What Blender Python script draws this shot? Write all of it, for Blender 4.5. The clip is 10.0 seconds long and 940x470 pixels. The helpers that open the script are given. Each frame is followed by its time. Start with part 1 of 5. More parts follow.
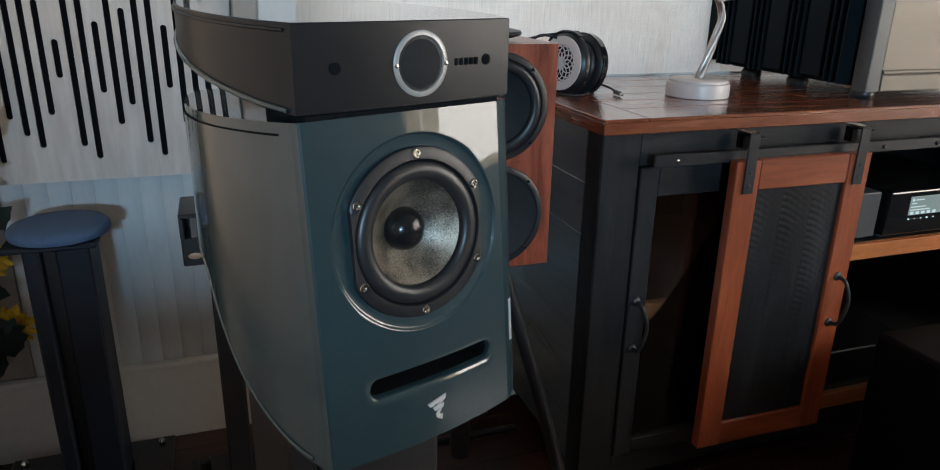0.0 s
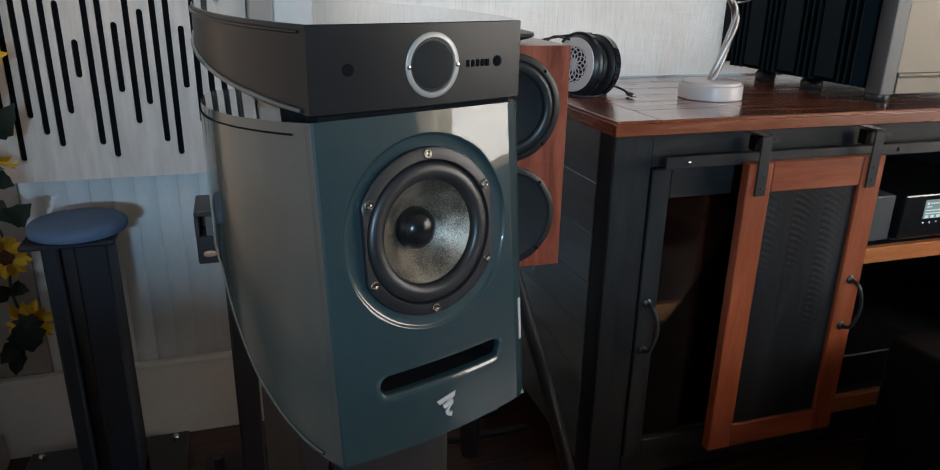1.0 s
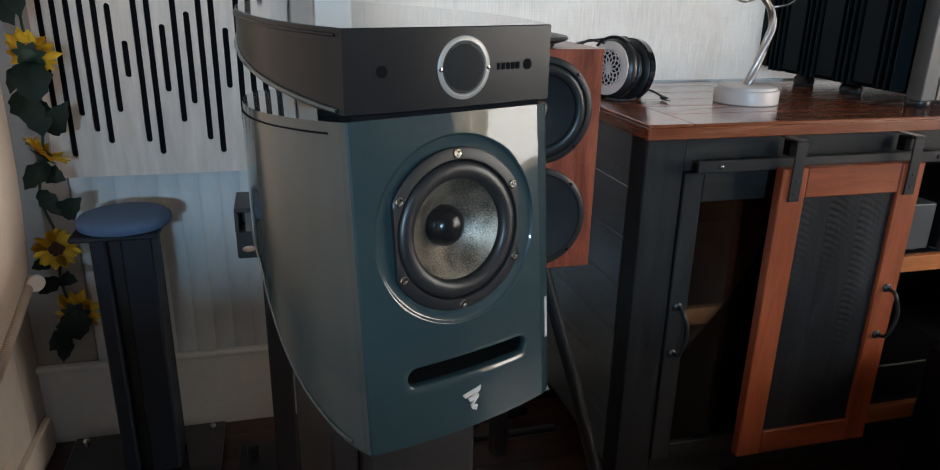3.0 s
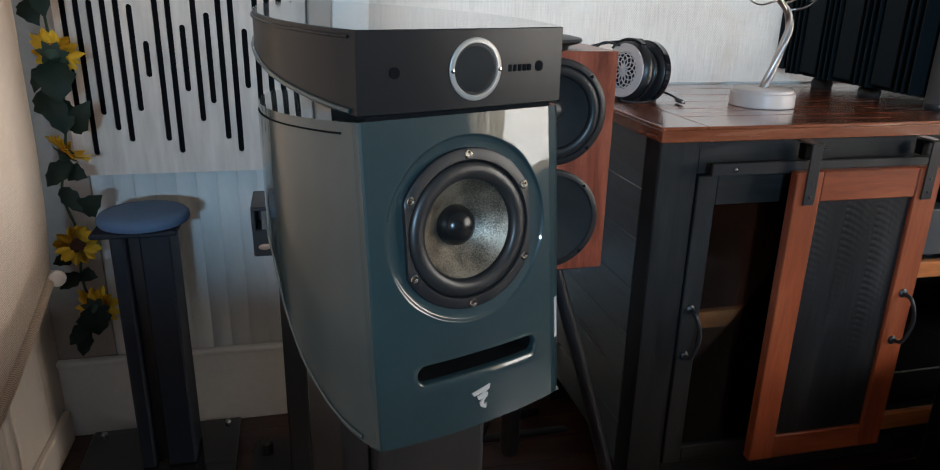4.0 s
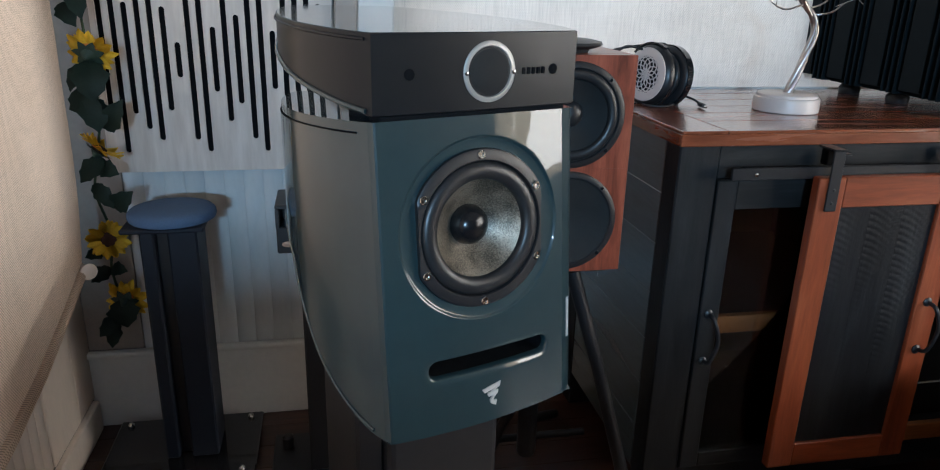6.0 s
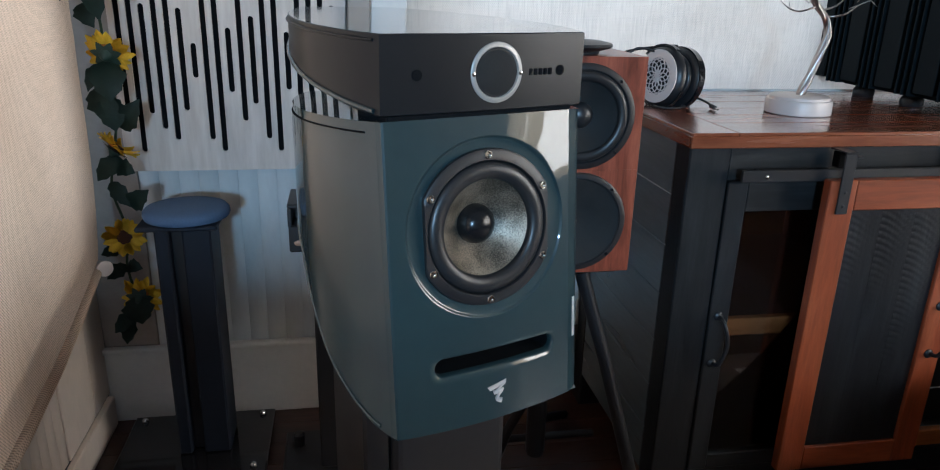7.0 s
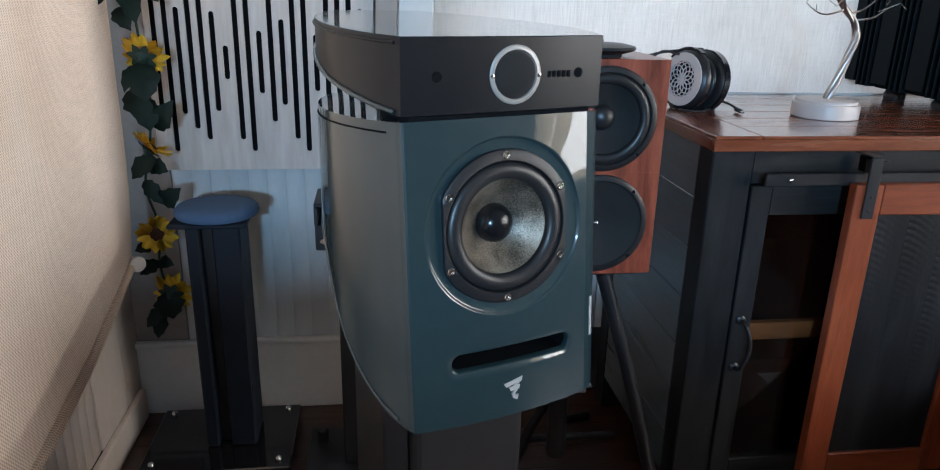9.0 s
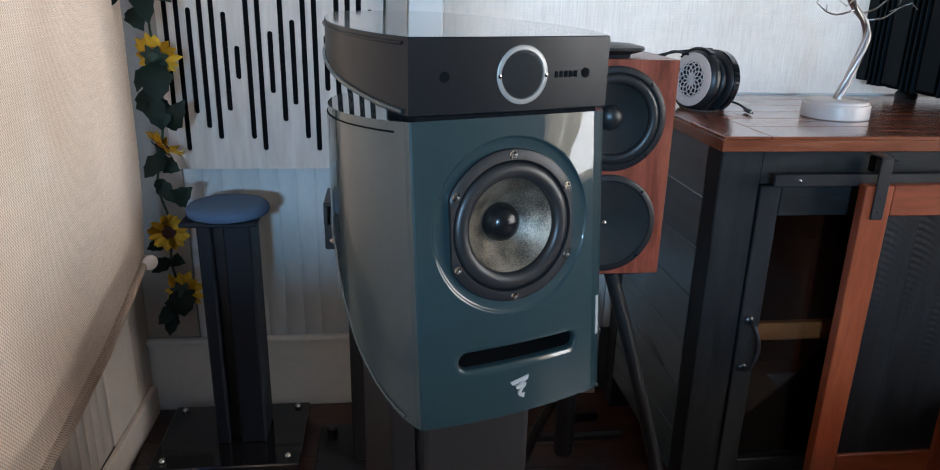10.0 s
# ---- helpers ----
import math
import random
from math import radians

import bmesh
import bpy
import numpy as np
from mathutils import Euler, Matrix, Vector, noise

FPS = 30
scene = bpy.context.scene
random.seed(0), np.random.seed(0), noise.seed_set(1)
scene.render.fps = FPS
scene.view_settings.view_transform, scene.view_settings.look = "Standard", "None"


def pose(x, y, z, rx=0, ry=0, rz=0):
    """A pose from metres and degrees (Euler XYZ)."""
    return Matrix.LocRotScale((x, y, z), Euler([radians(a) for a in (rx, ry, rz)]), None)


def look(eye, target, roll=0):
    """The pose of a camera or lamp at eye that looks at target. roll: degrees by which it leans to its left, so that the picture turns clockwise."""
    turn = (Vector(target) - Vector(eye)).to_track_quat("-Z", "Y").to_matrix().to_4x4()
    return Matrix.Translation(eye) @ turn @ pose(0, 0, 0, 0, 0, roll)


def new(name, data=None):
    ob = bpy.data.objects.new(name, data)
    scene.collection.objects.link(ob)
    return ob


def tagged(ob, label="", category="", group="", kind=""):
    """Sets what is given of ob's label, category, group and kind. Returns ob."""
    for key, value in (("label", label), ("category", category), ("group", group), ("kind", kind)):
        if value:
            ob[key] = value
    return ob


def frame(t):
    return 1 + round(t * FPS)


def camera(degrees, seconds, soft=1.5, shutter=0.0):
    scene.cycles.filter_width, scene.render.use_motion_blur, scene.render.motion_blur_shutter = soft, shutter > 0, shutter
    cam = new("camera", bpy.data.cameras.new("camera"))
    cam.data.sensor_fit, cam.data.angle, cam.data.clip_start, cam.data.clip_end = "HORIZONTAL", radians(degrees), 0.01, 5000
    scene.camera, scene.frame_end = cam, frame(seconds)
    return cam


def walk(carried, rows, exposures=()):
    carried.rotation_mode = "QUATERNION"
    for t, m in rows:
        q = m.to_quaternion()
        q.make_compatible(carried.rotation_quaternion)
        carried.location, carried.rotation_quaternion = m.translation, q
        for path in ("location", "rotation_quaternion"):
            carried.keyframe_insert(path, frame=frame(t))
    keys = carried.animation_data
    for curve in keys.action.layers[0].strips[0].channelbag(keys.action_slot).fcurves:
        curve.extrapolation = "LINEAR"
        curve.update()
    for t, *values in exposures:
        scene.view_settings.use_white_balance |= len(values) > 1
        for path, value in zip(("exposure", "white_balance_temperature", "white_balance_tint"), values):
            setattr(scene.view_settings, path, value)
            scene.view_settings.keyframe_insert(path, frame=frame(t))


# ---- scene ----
# ---- camera ----
cam = camera(66.0, 10.0, soft=1.1)
ROWS = [
    (0, 0.0047, 0.0012, 1.1049, -18.80, -19.40, -0.98),
    (0.5, 0.0049, -0.0033, 1.1056, -18.27, -19.42, -1.06),
    (1, 0.0050, -0.0083, 1.1067, -17.66, -19.36, -1.04),
    (1.5, 0.0050, -0.0139, 1.1080, -16.93, -19.33, -1.05),
    (2, 0.0051, -0.0200, 1.1084, -16.18, -19.27, -1.06),
    (2.5, 0.0057, -0.0257, 1.1088, -15.40, -19.24, -1.07),
    (4, 0.0119, -0.0419, 1.1106, -13.17, -19.14, -1.22),
    (4.5, 0.0144, -0.0466, 1.1113, -12.53, -19.07, -1.26),
    (5, 0.0183, -0.0514, 1.1118, -11.93, -19.04, -1.31),
    (5.5, 0.0221, -0.0563, 1.1119, -11.36, -19.00, -1.34),
    (7, 0.0329, -0.0720, 1.1122, -9.55, -18.86, -1.41),
    (7.5, 0.0364, -0.0774, 1.1126, -8.93, -18.79, -1.39),
    (8, 0.0388, -0.0826, 1.1131, -8.31, -18.76, -1.37),
    (8.5, 0.0403, -0.0870, 1.1132, -7.73, -18.72, -1.36),
    (9, 0.0422, -0.0911, 1.1135, -7.19, -18.70, -1.32),
    (9.5, 0.0440, -0.0948, 1.1140, -6.74, -18.71, -1.30),
    (10, 0.0453, -0.0982, 1.1143, -6.34, -18.71, -1.25),
]
walk(cam, [(t, pose(x, y, z, 90 + pitch, roll, yaw)) for t, x, y, z, yaw, pitch, roll in ROWS],
     exposures=[(0.0, -0.27, 5400, 9), (3.0, -0.24, 5400, 9), (7.0, -0.06, 5080, 9), (10.0, 0.0, 5000, 9)])

# ---- light ----
world = bpy.data.worlds.new("sky")
scene.world = world
world.use_nodes = True
sky = world.node_tree.nodes.new("ShaderNodeTexSky")
sky.sky_type, sky.sun_disc = "NISHITA", False
sky.sun_elevation, sky.sun_rotation = radians(38), radians(-65)
back_node = world.node_tree.nodes["Background"]
world.node_tree.links.new(sky.outputs["Color"], back_node.inputs["Color"])
back_node.inputs["Strength"].default_value = 0.10

sun = new("sun", bpy.data.lights.new("sun", "SUN"))
sun.data.energy, sun.data.angle, sun.data.color = 1.0, radians(0.6), (1.0, 0.9, 0.76)
sun.matrix_world = look((-6.0, 2.2, 6.0), (-0.6, 0.6, 1.0))


def window_light(name, place, target, wide, high, watts, colour):
    lamp = new(name, bpy.data.lights.new(name, "AREA"))
    lamp.data.shape, lamp.data.size, lamp.data.size_y = "RECTANGLE", wide, high
    lamp.data.energy, lamp.data.color = watts, colour
    lamp.matrix_world = look(place, target)
    return lamp


window_light("daylight_back", (1.27, 2.02, 1.45), (1.27, 0.0, 1.45), 2.2, 1.3, 17.5, (1.0, 0.88, 0.72))
window_light("daylight_left", (-1.30, 0.75, 1.25), (1.0, 0.75, 1.25), 2.3, 2.1, 32, (1.0, 0.96, 0.91))
window_light("daylight_right", (3.50, -0.52, 1.40), (0.0, -0.52, 1.40), 1.95, 1.45, 190, (1.0, 0.89, 0.74))
# added cool fill lamp behind the camera; no window is known there
window_light("added_rear_fill", (-0.62, -4.60, 1.72), (0.10, 1.5, 0.9), 0.55, 0.12, 170, (0.62, 0.87, 1.0))


# ---- materials ----
def shader(name):
    m = bpy.data.materials.new(name)
    m.use_nodes = True
    nt = m.node_tree
    return m, nt, nt.nodes["Principled BSDF"]


def node(nt, kind, **inputs):
    n = nt.nodes.new(kind)
    for key, value in inputs.items():
        n.inputs[key.replace("_", " ")].default_value = value
    return n


def coords(nt, stretch=(1, 1, 1)):
    tc = nt.nodes.new("ShaderNodeTexCoord")
    mp = nt.nodes.new("ShaderNodeMapping")
    mp.inputs["Scale"].default_value = stretch
    nt.links.new(tc.outputs["Object"], mp.inputs["Vector"])
    return mp.outputs["Vector"]


def ramp(nt, fac, stops):
    r = nt.nodes.new("ShaderNodeValToRGB")
    while len(r.color_ramp.elements) < len(stops):
        r.color_ramp.elements.new(0.5)
    for e, (at, c) in zip(r.color_ramp.elements, stops):
        e.position, e.color = at, (*c, 1) if len(c) == 3 else c
    nt.links.new(fac, r.inputs["Fac"])
    return r.outputs["Color"]


def shade(c, k):
    return tuple(min(1.0, v * k) for v in c)


def mix_random(nt, colour, spread):
    """Varies a colour from piece to piece."""
    info = nt.nodes.new("ShaderNodeObjectInfo")
    mr = node(nt, "ShaderNodeMapRange", To_Min=1 - spread, To_Max=1 + spread)
    hsv = nt.nodes.new("ShaderNodeHueSaturation")
    nt.links.new(info.outputs["Random"], mr.inputs["Value"])
    nt.links.new(mr.outputs["Result"], hsv.inputs["Value"])
    nt.links.new(colour, hsv.inputs["Color"])
    return hsv.outputs["Color"]


def plain(name, base, rough=0.5, metal=0.0, var=0.12, scale=30.0, bump=0.05, coat=0.0, coat_rough=0.05, spec=0.5, stretch=(1, 1, 1), dist=0.001, pieces=0.0, band=(0.3, 0.7), coat_ior=1.5):
    """A surface of one substance: cloudy tone, fine grain, uneven gloss."""
    m, nt, p = shader(name)
    at = coords(nt, stretch)
    big = node(nt, "ShaderNodeTexNoise", Scale=scale * 0.18, Detail=3.0)
    fine = node(nt, "ShaderNodeTexNoise", Scale=scale * 4, Detail=5.0, Roughness=0.65)
    for n in (big, fine):
        nt.links.new(at, n.inputs["Vector"])
    both = nt.nodes.new("ShaderNodeMath")
    both.operation = "MULTIPLY_ADD"
    both.inputs[1].default_value = 0.5
    nt.links.new(fine.outputs["Fac"], both.inputs[0])
    half = nt.nodes.new("ShaderNodeMath")
    half.operation = "MULTIPLY"
    half.inputs[1].default_value = 0.5
    nt.links.new(big.outputs["Fac"], half.inputs[0])
    nt.links.new(half.outputs[0], both.inputs[2])
    col = ramp(nt, both.outputs[0], [(band[0], shade(base, 1 - var)), (band[1], shade(base, 1 + var))])
    if pieces:
        col = mix_random(nt, col, pieces)
    nt.links.new(col, p.inputs["Base Color"])
    rr = node(nt, "ShaderNodeMapRange", From_Min=0.3, From_Max=0.7, To_Min=rough * 0.88, To_Max=min(1.0, rough * 1.15))
    nt.links.new(big.outputs["Fac"], rr.inputs["Value"])
    nt.links.new(rr.outputs["Result"], p.inputs["Roughness"])
    p.inputs["Metallic"].default_value = metal
    p.inputs["Specular IOR Level"].default_value = spec
    p.inputs["Coat Weight"].default_value, p.inputs["Coat Roughness"].default_value = coat, coat_rough
    p.inputs["Coat IOR"].default_value = coat_ior
    if bump:
        b = node(nt, "ShaderNodeBump", Strength=bump, Distance=dist)
        nt.links.new(fine.outputs["Fac"], b.inputs["Height"])
        nt.links.new(b.outputs["Normal"], p.inputs["Normal"])
    return m


def wood(name, dark, mid, light, along="x", scale=9.0, rough=0.4, coat=0.0, bump=0.15, pieces=0.0, spec=0.5):
    """Timber with long grain along an axis."""
    m, nt, p = shader(name)
    stretch = {"x": (0.12, 1, 1), "y": (1, 0.12, 1), "z": (1, 1, 0.12)}[along]
    at = coords(nt, stretch)
    if pieces:
        info = nt.nodes.new("ShaderNodeObjectInfo")
        shift = nt.nodes.new("ShaderNodeVectorMath")
        shift.operation = "MULTIPLY_ADD"
        shift.inputs[1].default_value = (17.0, 11.0, 7.0)
        nt.links.new(info.outputs["Random"], shift.inputs[0])
        nt.links.new(at, shift.inputs[2])
        at = shift.outputs[0]
    grain = node(nt, "ShaderNodeTexNoise", Scale=scale * 3, Detail=7.0, Roughness=0.62, Distortion=0.6)
    fine = node(nt, "ShaderNodeTexNoise", Scale=scale * 22, Detail=4.0, Roughness=0.6)
    nt.links.new(at, grain.inputs["Vector"])
    nt.links.new(at, fine.inputs["Vector"])
    col = ramp(nt, grain.outputs["Fac"], [(0.28, dark), (0.5, mid), (0.72, light)])
    mixn = nt.nodes.new("ShaderNodeMixRGB")
    mixn.blend_type = "MULTIPLY"
    mixn.inputs["Fac"].default_value = 0.45
    nt.links.new(col, mixn.inputs["Color1"])
    nt.links.new(ramp(nt, fine.outputs["Fac"], [(0.3, (0.55, 0.5, 0.46)), (0.65, (1, 1, 1))]), mixn.inputs["Color2"])
    out = mixn.outputs["Color"]
    if pieces:
        out = mix_random(nt, out, pieces)
    nt.links.new(out, p.inputs["Base Color"])
    rr = node(nt, "ShaderNodeMapRange", From_Min=0.3, From_Max=0.7, To_Min=rough * 0.85, To_Max=rough * 1.2)
    nt.links.new(grain.outputs["Fac"], rr.inputs["Value"])
    nt.links.new(rr.outputs["Result"], p.inputs["Roughness"])
    p.inputs["Coat Weight"].default_value, p.inputs["Coat Roughness"].default_value = coat, 0.2
    p.inputs["Specular IOR Level"].default_value = spec
    b = node(nt, "ShaderNodeBump", Strength=bump, Distance=0.001)
    nt.links.new(fine.outputs["Fac"], b.inputs["Height"])
    nt.links.new(b.outputs["Normal"], p.inputs["Normal"])
    return m


def blind_cloth(name, base, openness, pitch, u="y", through_tint=(1, 1, 1), weights=(0.5, 0.5, 0.0)):
    """Woven roller-blind fabric: threads that scatter light through, with pin holes between them."""
    m, nt, p = shader(name)
    out = nt.nodes["Material Output"]
    at = coords(nt)
    sep = nt.nodes.new("ShaderNodeSeparateXYZ")
    nt.links.new(at, sep.inputs[0])
    waves = []
    for axis, k in ((u.upper(), pitch), ("Z", pitch * 1.25)):
        mul = nt.nodes.new("ShaderNodeMath")
        mul.operation = "MULTIPLY"
        mul.inputs[1].default_value = 2 * math.pi / k
        nt.links.new(sep.outputs[axis], mul.inputs[0])
        sn = nt.nodes.new("ShaderNodeMath")
        sn.operation = "SINE"
        nt.links.new(mul.outputs[0], sn.inputs[0])
        waves.append(sn.outputs[0])
    weave = nt.nodes.new("ShaderNodeMath")
    weave.operation = "MULTIPLY"
    nt.links.new(waves[0], weave.inputs[0])
    nt.links.new(waves[1], weave.inputs[1])
    # slubs: long uneven threads down the cloth
    slub = node(nt, "ShaderNodeTexNoise", Scale=1.0, Detail=4.0, Roughness=0.7)
    nt.links.new(coords(nt, (620, 620, 16)), slub.inputs["Vector"])
    cross = node(nt, "ShaderNodeTexNoise", Scale=1.0, Detail=3.0, Roughness=0.6)
    nt.links.new(coords(nt, (14, 14, 420)), cross.inputs["Vector"])
    cloud = node(nt, "ShaderNodeTexNoise", Scale=3.2, Detail=3.0)
    nt.links.new(at, cloud.inputs["Vector"])
    total = None
    for socket, k in zip((slub.outputs["Fac"], cross.outputs["Fac"], weave.outputs[0]), weights):
        ma = nt.nodes.new("ShaderNodeMath")
        ma.operation = "MULTIPLY_ADD"
        ma.inputs[1].default_value = k
        nt.links.new(socket, ma.inputs[0])
        if total is not None:
            nt.links.new(total, ma.inputs[2])
        else:
            ma.inputs[2].default_value = 0.5 * (1 - weights[0] - weights[1])
        total = ma.outputs[0]
    tone = ramp(nt, total, [(0.30, shade(base, 0.62)), (0.5, shade(base, 0.95)), (0.68, shade(base, 1.14))])
    tint = nt.nodes.new("ShaderNodeMixRGB")
    tint.blend_type = "MULTIPLY"
    tint.inputs["Fac"].default_value = 1.0
    nt.links.new(tone, tint.inputs["Color1"])
    nt.links.new(ramp(nt, cloud.outputs["Fac"], [(0.3, (0.86, 0.83, 0.8)), (0.65, (1, 1, 1))]), tint.inputs["Color2"])
    diff = nt.nodes.new("ShaderNodeBsdfDiffuse")
    trans = nt.nodes.new("ShaderNodeBsdfTranslucent")
    nt.links.new(tint.outputs["Color"], diff.inputs["Color"])
    tcol = nt.nodes.new("ShaderNodeMixRGB")
    tcol.blend_type = "MULTIPLY"
    tcol.inputs["Fac"].default_value = 1.0
    tcol.inputs["Color2"].default_value = (*through_tint, 1)
    nt.links.new(tint.outputs["Color"], tcol.inputs["Color1"])
    nt.links.new(tcol.outputs["Color"], trans.inputs["Color"])
    bump = node(nt, "ShaderNodeBump", Strength=0.8, Distance=0.0008)
    nt.links.new(weave.outputs[0], bump.inputs["Height"])
    nt.links.new(bump.outputs["Normal"], diff.inputs["Normal"])
    cloth = nt.nodes.new("ShaderNodeMixShader")
    cloth.inputs["Fac"].default_value = 0.5
    nt.links.new(diff.outputs[0], cloth.inputs[1])
    nt.links.new(trans.outputs[0], cloth.inputs[2])
    hole = node(nt, "ShaderNodeMapRange", From_Min=-0.2, From_Max=1.0, To_Min=openness * 0.25, To_Max=openness * 2.0)
    nt.links.new(weave.outputs[0], hole.inputs["Value"])
    clear = nt.nodes.new("ShaderNodeBsdfTransparent")
    mixs = nt.nodes.new("ShaderNodeMixShader")
    nt.links.new(hole.outputs["Result"], mixs.inputs["Fac"])
    nt.links.new(cloth.outputs[0], mixs.inputs[1])
    nt.links.new(clear.outputs[0], mixs.inputs[2])
    nt.links.new(mixs.outputs[0], out.inputs["Surface"])
    return m


def glow(name, colour, strength):
    m, nt, p = shader(name)
    p.inputs["Base Color"].default_value = (0.02, 0.02, 0.02, 1)
    p.inputs["Emission Color"].default_value = (*colour, 1)
    p.inputs["Emission Strength"].default_value = strength
    return m


def clear_glass(name, tint, rough=0.02):
    """A thin pane: clear through, with a mirror gloss that grows at a slant."""
    m, nt, p = shader(name)
    clear = node(nt, "ShaderNodeBsdfTransparent", Color=(*tint, 1))
    gloss = node(nt, "ShaderNodeBsdfGlossy", Roughness=rough)
    fres = node(nt, "ShaderNodeFresnel", IOR=1.5)
    mixs = nt.nodes.new("ShaderNodeMixShader")
    nt.links.new(fres.outputs[0], mixs.inputs["Fac"])
    nt.links.new(clear.outputs[0], mixs.inputs[1])
    nt.links.new(gloss.outputs[0], mixs.inputs[2])
    nt.links.new(mixs.outputs[0], nt.nodes["Material Output"].inputs["Surface"])
    return m


LACQUER = plain("teal_grey_lacquer", (0.020, 0.041, 0.046), rough=0.4, var=0.10, scale=12, bump=0.012, coat=1.0, coat_rough=0.02, spec=0.2, coat_ior=1.65)
HEAD_PAINT = plain("dark_satin_grey_paint", (0.0115, 0.0122, 0.014), rough=0.36, var=0.06, scale=20, bump=0.02, coat=0.15, coat_rough=0.2, spec=0.24)
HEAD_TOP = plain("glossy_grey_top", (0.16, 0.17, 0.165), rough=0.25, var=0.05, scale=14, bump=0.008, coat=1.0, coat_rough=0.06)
BLACK_RUBBER = plain("black_rubber", (0.018, 0.018, 0.019), rough=0.34, var=0.2, scale=60, bump=0.05)
BLACK_SATIN = plain("black_satin_metal", (0.015, 0.015, 0.0165), rough=0.38, var=0.2, scale=40, bump=0.03, spec=0.5)
BLACK_GLOSS = plain("black_gloss", (0.012, 0.012, 0.013), rough=0.12, var=0.2, scale=30, bump=0.01, coat=0.6)
CAP_BLACK = plain("black_cap", (0.010, 0.010, 0.011), rough=0.22, var=0.15, scale=40, bump=0.01, spec=0.4)
SUB_BLACK = plain("black_lacquer_box", (0.005, 0.005, 0.0055), rough=0.45, var=0.2, scale=30, bump=0.02, spec=0.15)
TREE_METAL = plain("dull_silver_tree_metal", (0.42, 0.39, 0.37), rough=0.3, metal=1.0, var=0.12, scale=60, bump=0.1)
CHROME = plain("polished_steel", (0.72, 0.70, 0.67), rough=0.16, metal=1.0, var=0.06, scale=80, bump=0.02)
RING_METAL = plain("brushed_pale_metal", (0.40, 0.385, 0.36), rough=0.42, metal=0.35, var=0.08, scale=90, bump=0.05)
MESH_BLACK = plain("fine_black_mesh", (0.022, 0.022, 0.022), spec=0.2, rough=0.7, var=0.35, scale=220, bump=0.5, dist=0.0006)
EMBLEM_WHITE = plain("emblem_silver", (0.72, 0.70, 0.68), rough=0.3, metal=0.4, var=0.05, scale=80, bump=0.02)
CONE = plain("speckled_glass_fibre_cone", (0.25, 0.215, 0.165), rough=0.32, metal=0.65, var=0.6, scale=150, bump=0.6, dist=0.0008, band=(0.43, 0.58), coat=0.2, coat_rough=0.3, spec=0.6)
ROSEWOOD = wood("red_rosewood_veneer", (0.09, 0.020, 0.010), (0.26, 0.062, 0.030), (0.38, 0.105, 0.05), along="z", scale=14, rough=0.36, coat=0.3, bump=0.05)
TOP_WOOD_Y = wood("red_brown_cross_plank", (0.17, 0.046, 0.018), (0.235, 0.068, 0.028), (0.28, 0.090, 0.040), along="y", scale=9, rough=0.25, coat=1.0, pieces=0.12)
TOP_WOOD = wood("red_brown_plank", (0.17, 0.046, 0.018), (0.235, 0.068, 0.028), (0.28, 0.090, 0.040), along="x", scale=9, rough=0.25, coat=1.0, pieces=0.12)
DOOR_WOOD = wood("orange_brown_door_wood", (0.15, 0.029, 0.008), (0.28, 0.058, 0.015), (0.36, 0.088, 0.025), along="z", scale=8, rough=0.45, coat=0.1)
DOOR_WOOD_X = wood("orange_brown_rail_wood", (0.15, 0.029, 0.008), (0.28, 0.058, 0.015), (0.36, 0.088, 0.025), along="x", scale=8, rough=0.45, coat=0.1)
SHELF_WOOD = wood("amber_shelf_wood", (0.28, 0.085, 0.018), (0.44, 0.14, 0.030), (0.54, 0.19, 0.05), along="x", scale=10, rough=0.45)
BLACK_WOOD = wood("black_stained_wood", (0.008, 0.0082, 0.0088), (0.0145, 0.0152, 0.0165), (0.024, 0.025, 0.027), along="z", scale=8, rough=0.48, bump=0.3, pieces=0.1, spec=0.28)
# paler teal base colour carries the window light falling on this black side
SIDE_BLACK_LIT = wood("lit_black_side_board", (0.048, 0.064, 0.071), (0.075, 0.099, 0.109), (0.102, 0.133, 0.146), along="y", scale=6, rough=0.30, bump=0.12, pieces=0.1, spec=0.6, coat=0.9)
BLACK_WOOD_X = wood("black_stained_rail", (0.006, 0.006, 0.007), (0.014, 0.0145, 0.015), (0.030, 0.030, 0.031), along="x", scale=8, rough=0.48, bump=0.3, spec=0.28)
SAWN_BLACK = wood("black_rough_sawn_board", (0.005, 0.006, 0.007), (0.012, 0.013, 0.015), (0.030, 0.033, 0.036), along="z", scale=5, rough=0.36, bump=0.4)
PLY = wood("pale_birch_ply", (0.60, 0.545, 0.49), (0.67, 0.62, 0.57), (0.72, 0.68, 0.63), along="z", scale=2.2, rough=0.55, bump=0.04)
FELT = plain("black_felt", (0.006, 0.0065, 0.0075), spec=0.1, rough=0.95, var=0.3, scale=200, bump=0.3)
WALL_PAINT = plain("worn_white_wall_paint", (0.70, 0.73, 0.73), rough=0.42, var=0.10, scale=10, bump=0.06, pieces=0.05, stretch=(1, 1, 0.35))
SIDE_PAINT = plain("cream_painted_boards", (0.66, 0.56, 0.47), rough=0.5, var=0.09, scale=12, bump=0.06, pieces=0.04, stretch=(1, 1, 0.35))
TRIM_PAINT = plain("white_trim_paint", (0.68, 0.67, 0.64), rough=0.42, var=0.07, scale=16, bump=0.04)
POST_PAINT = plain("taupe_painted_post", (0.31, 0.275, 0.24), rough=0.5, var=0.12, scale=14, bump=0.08)
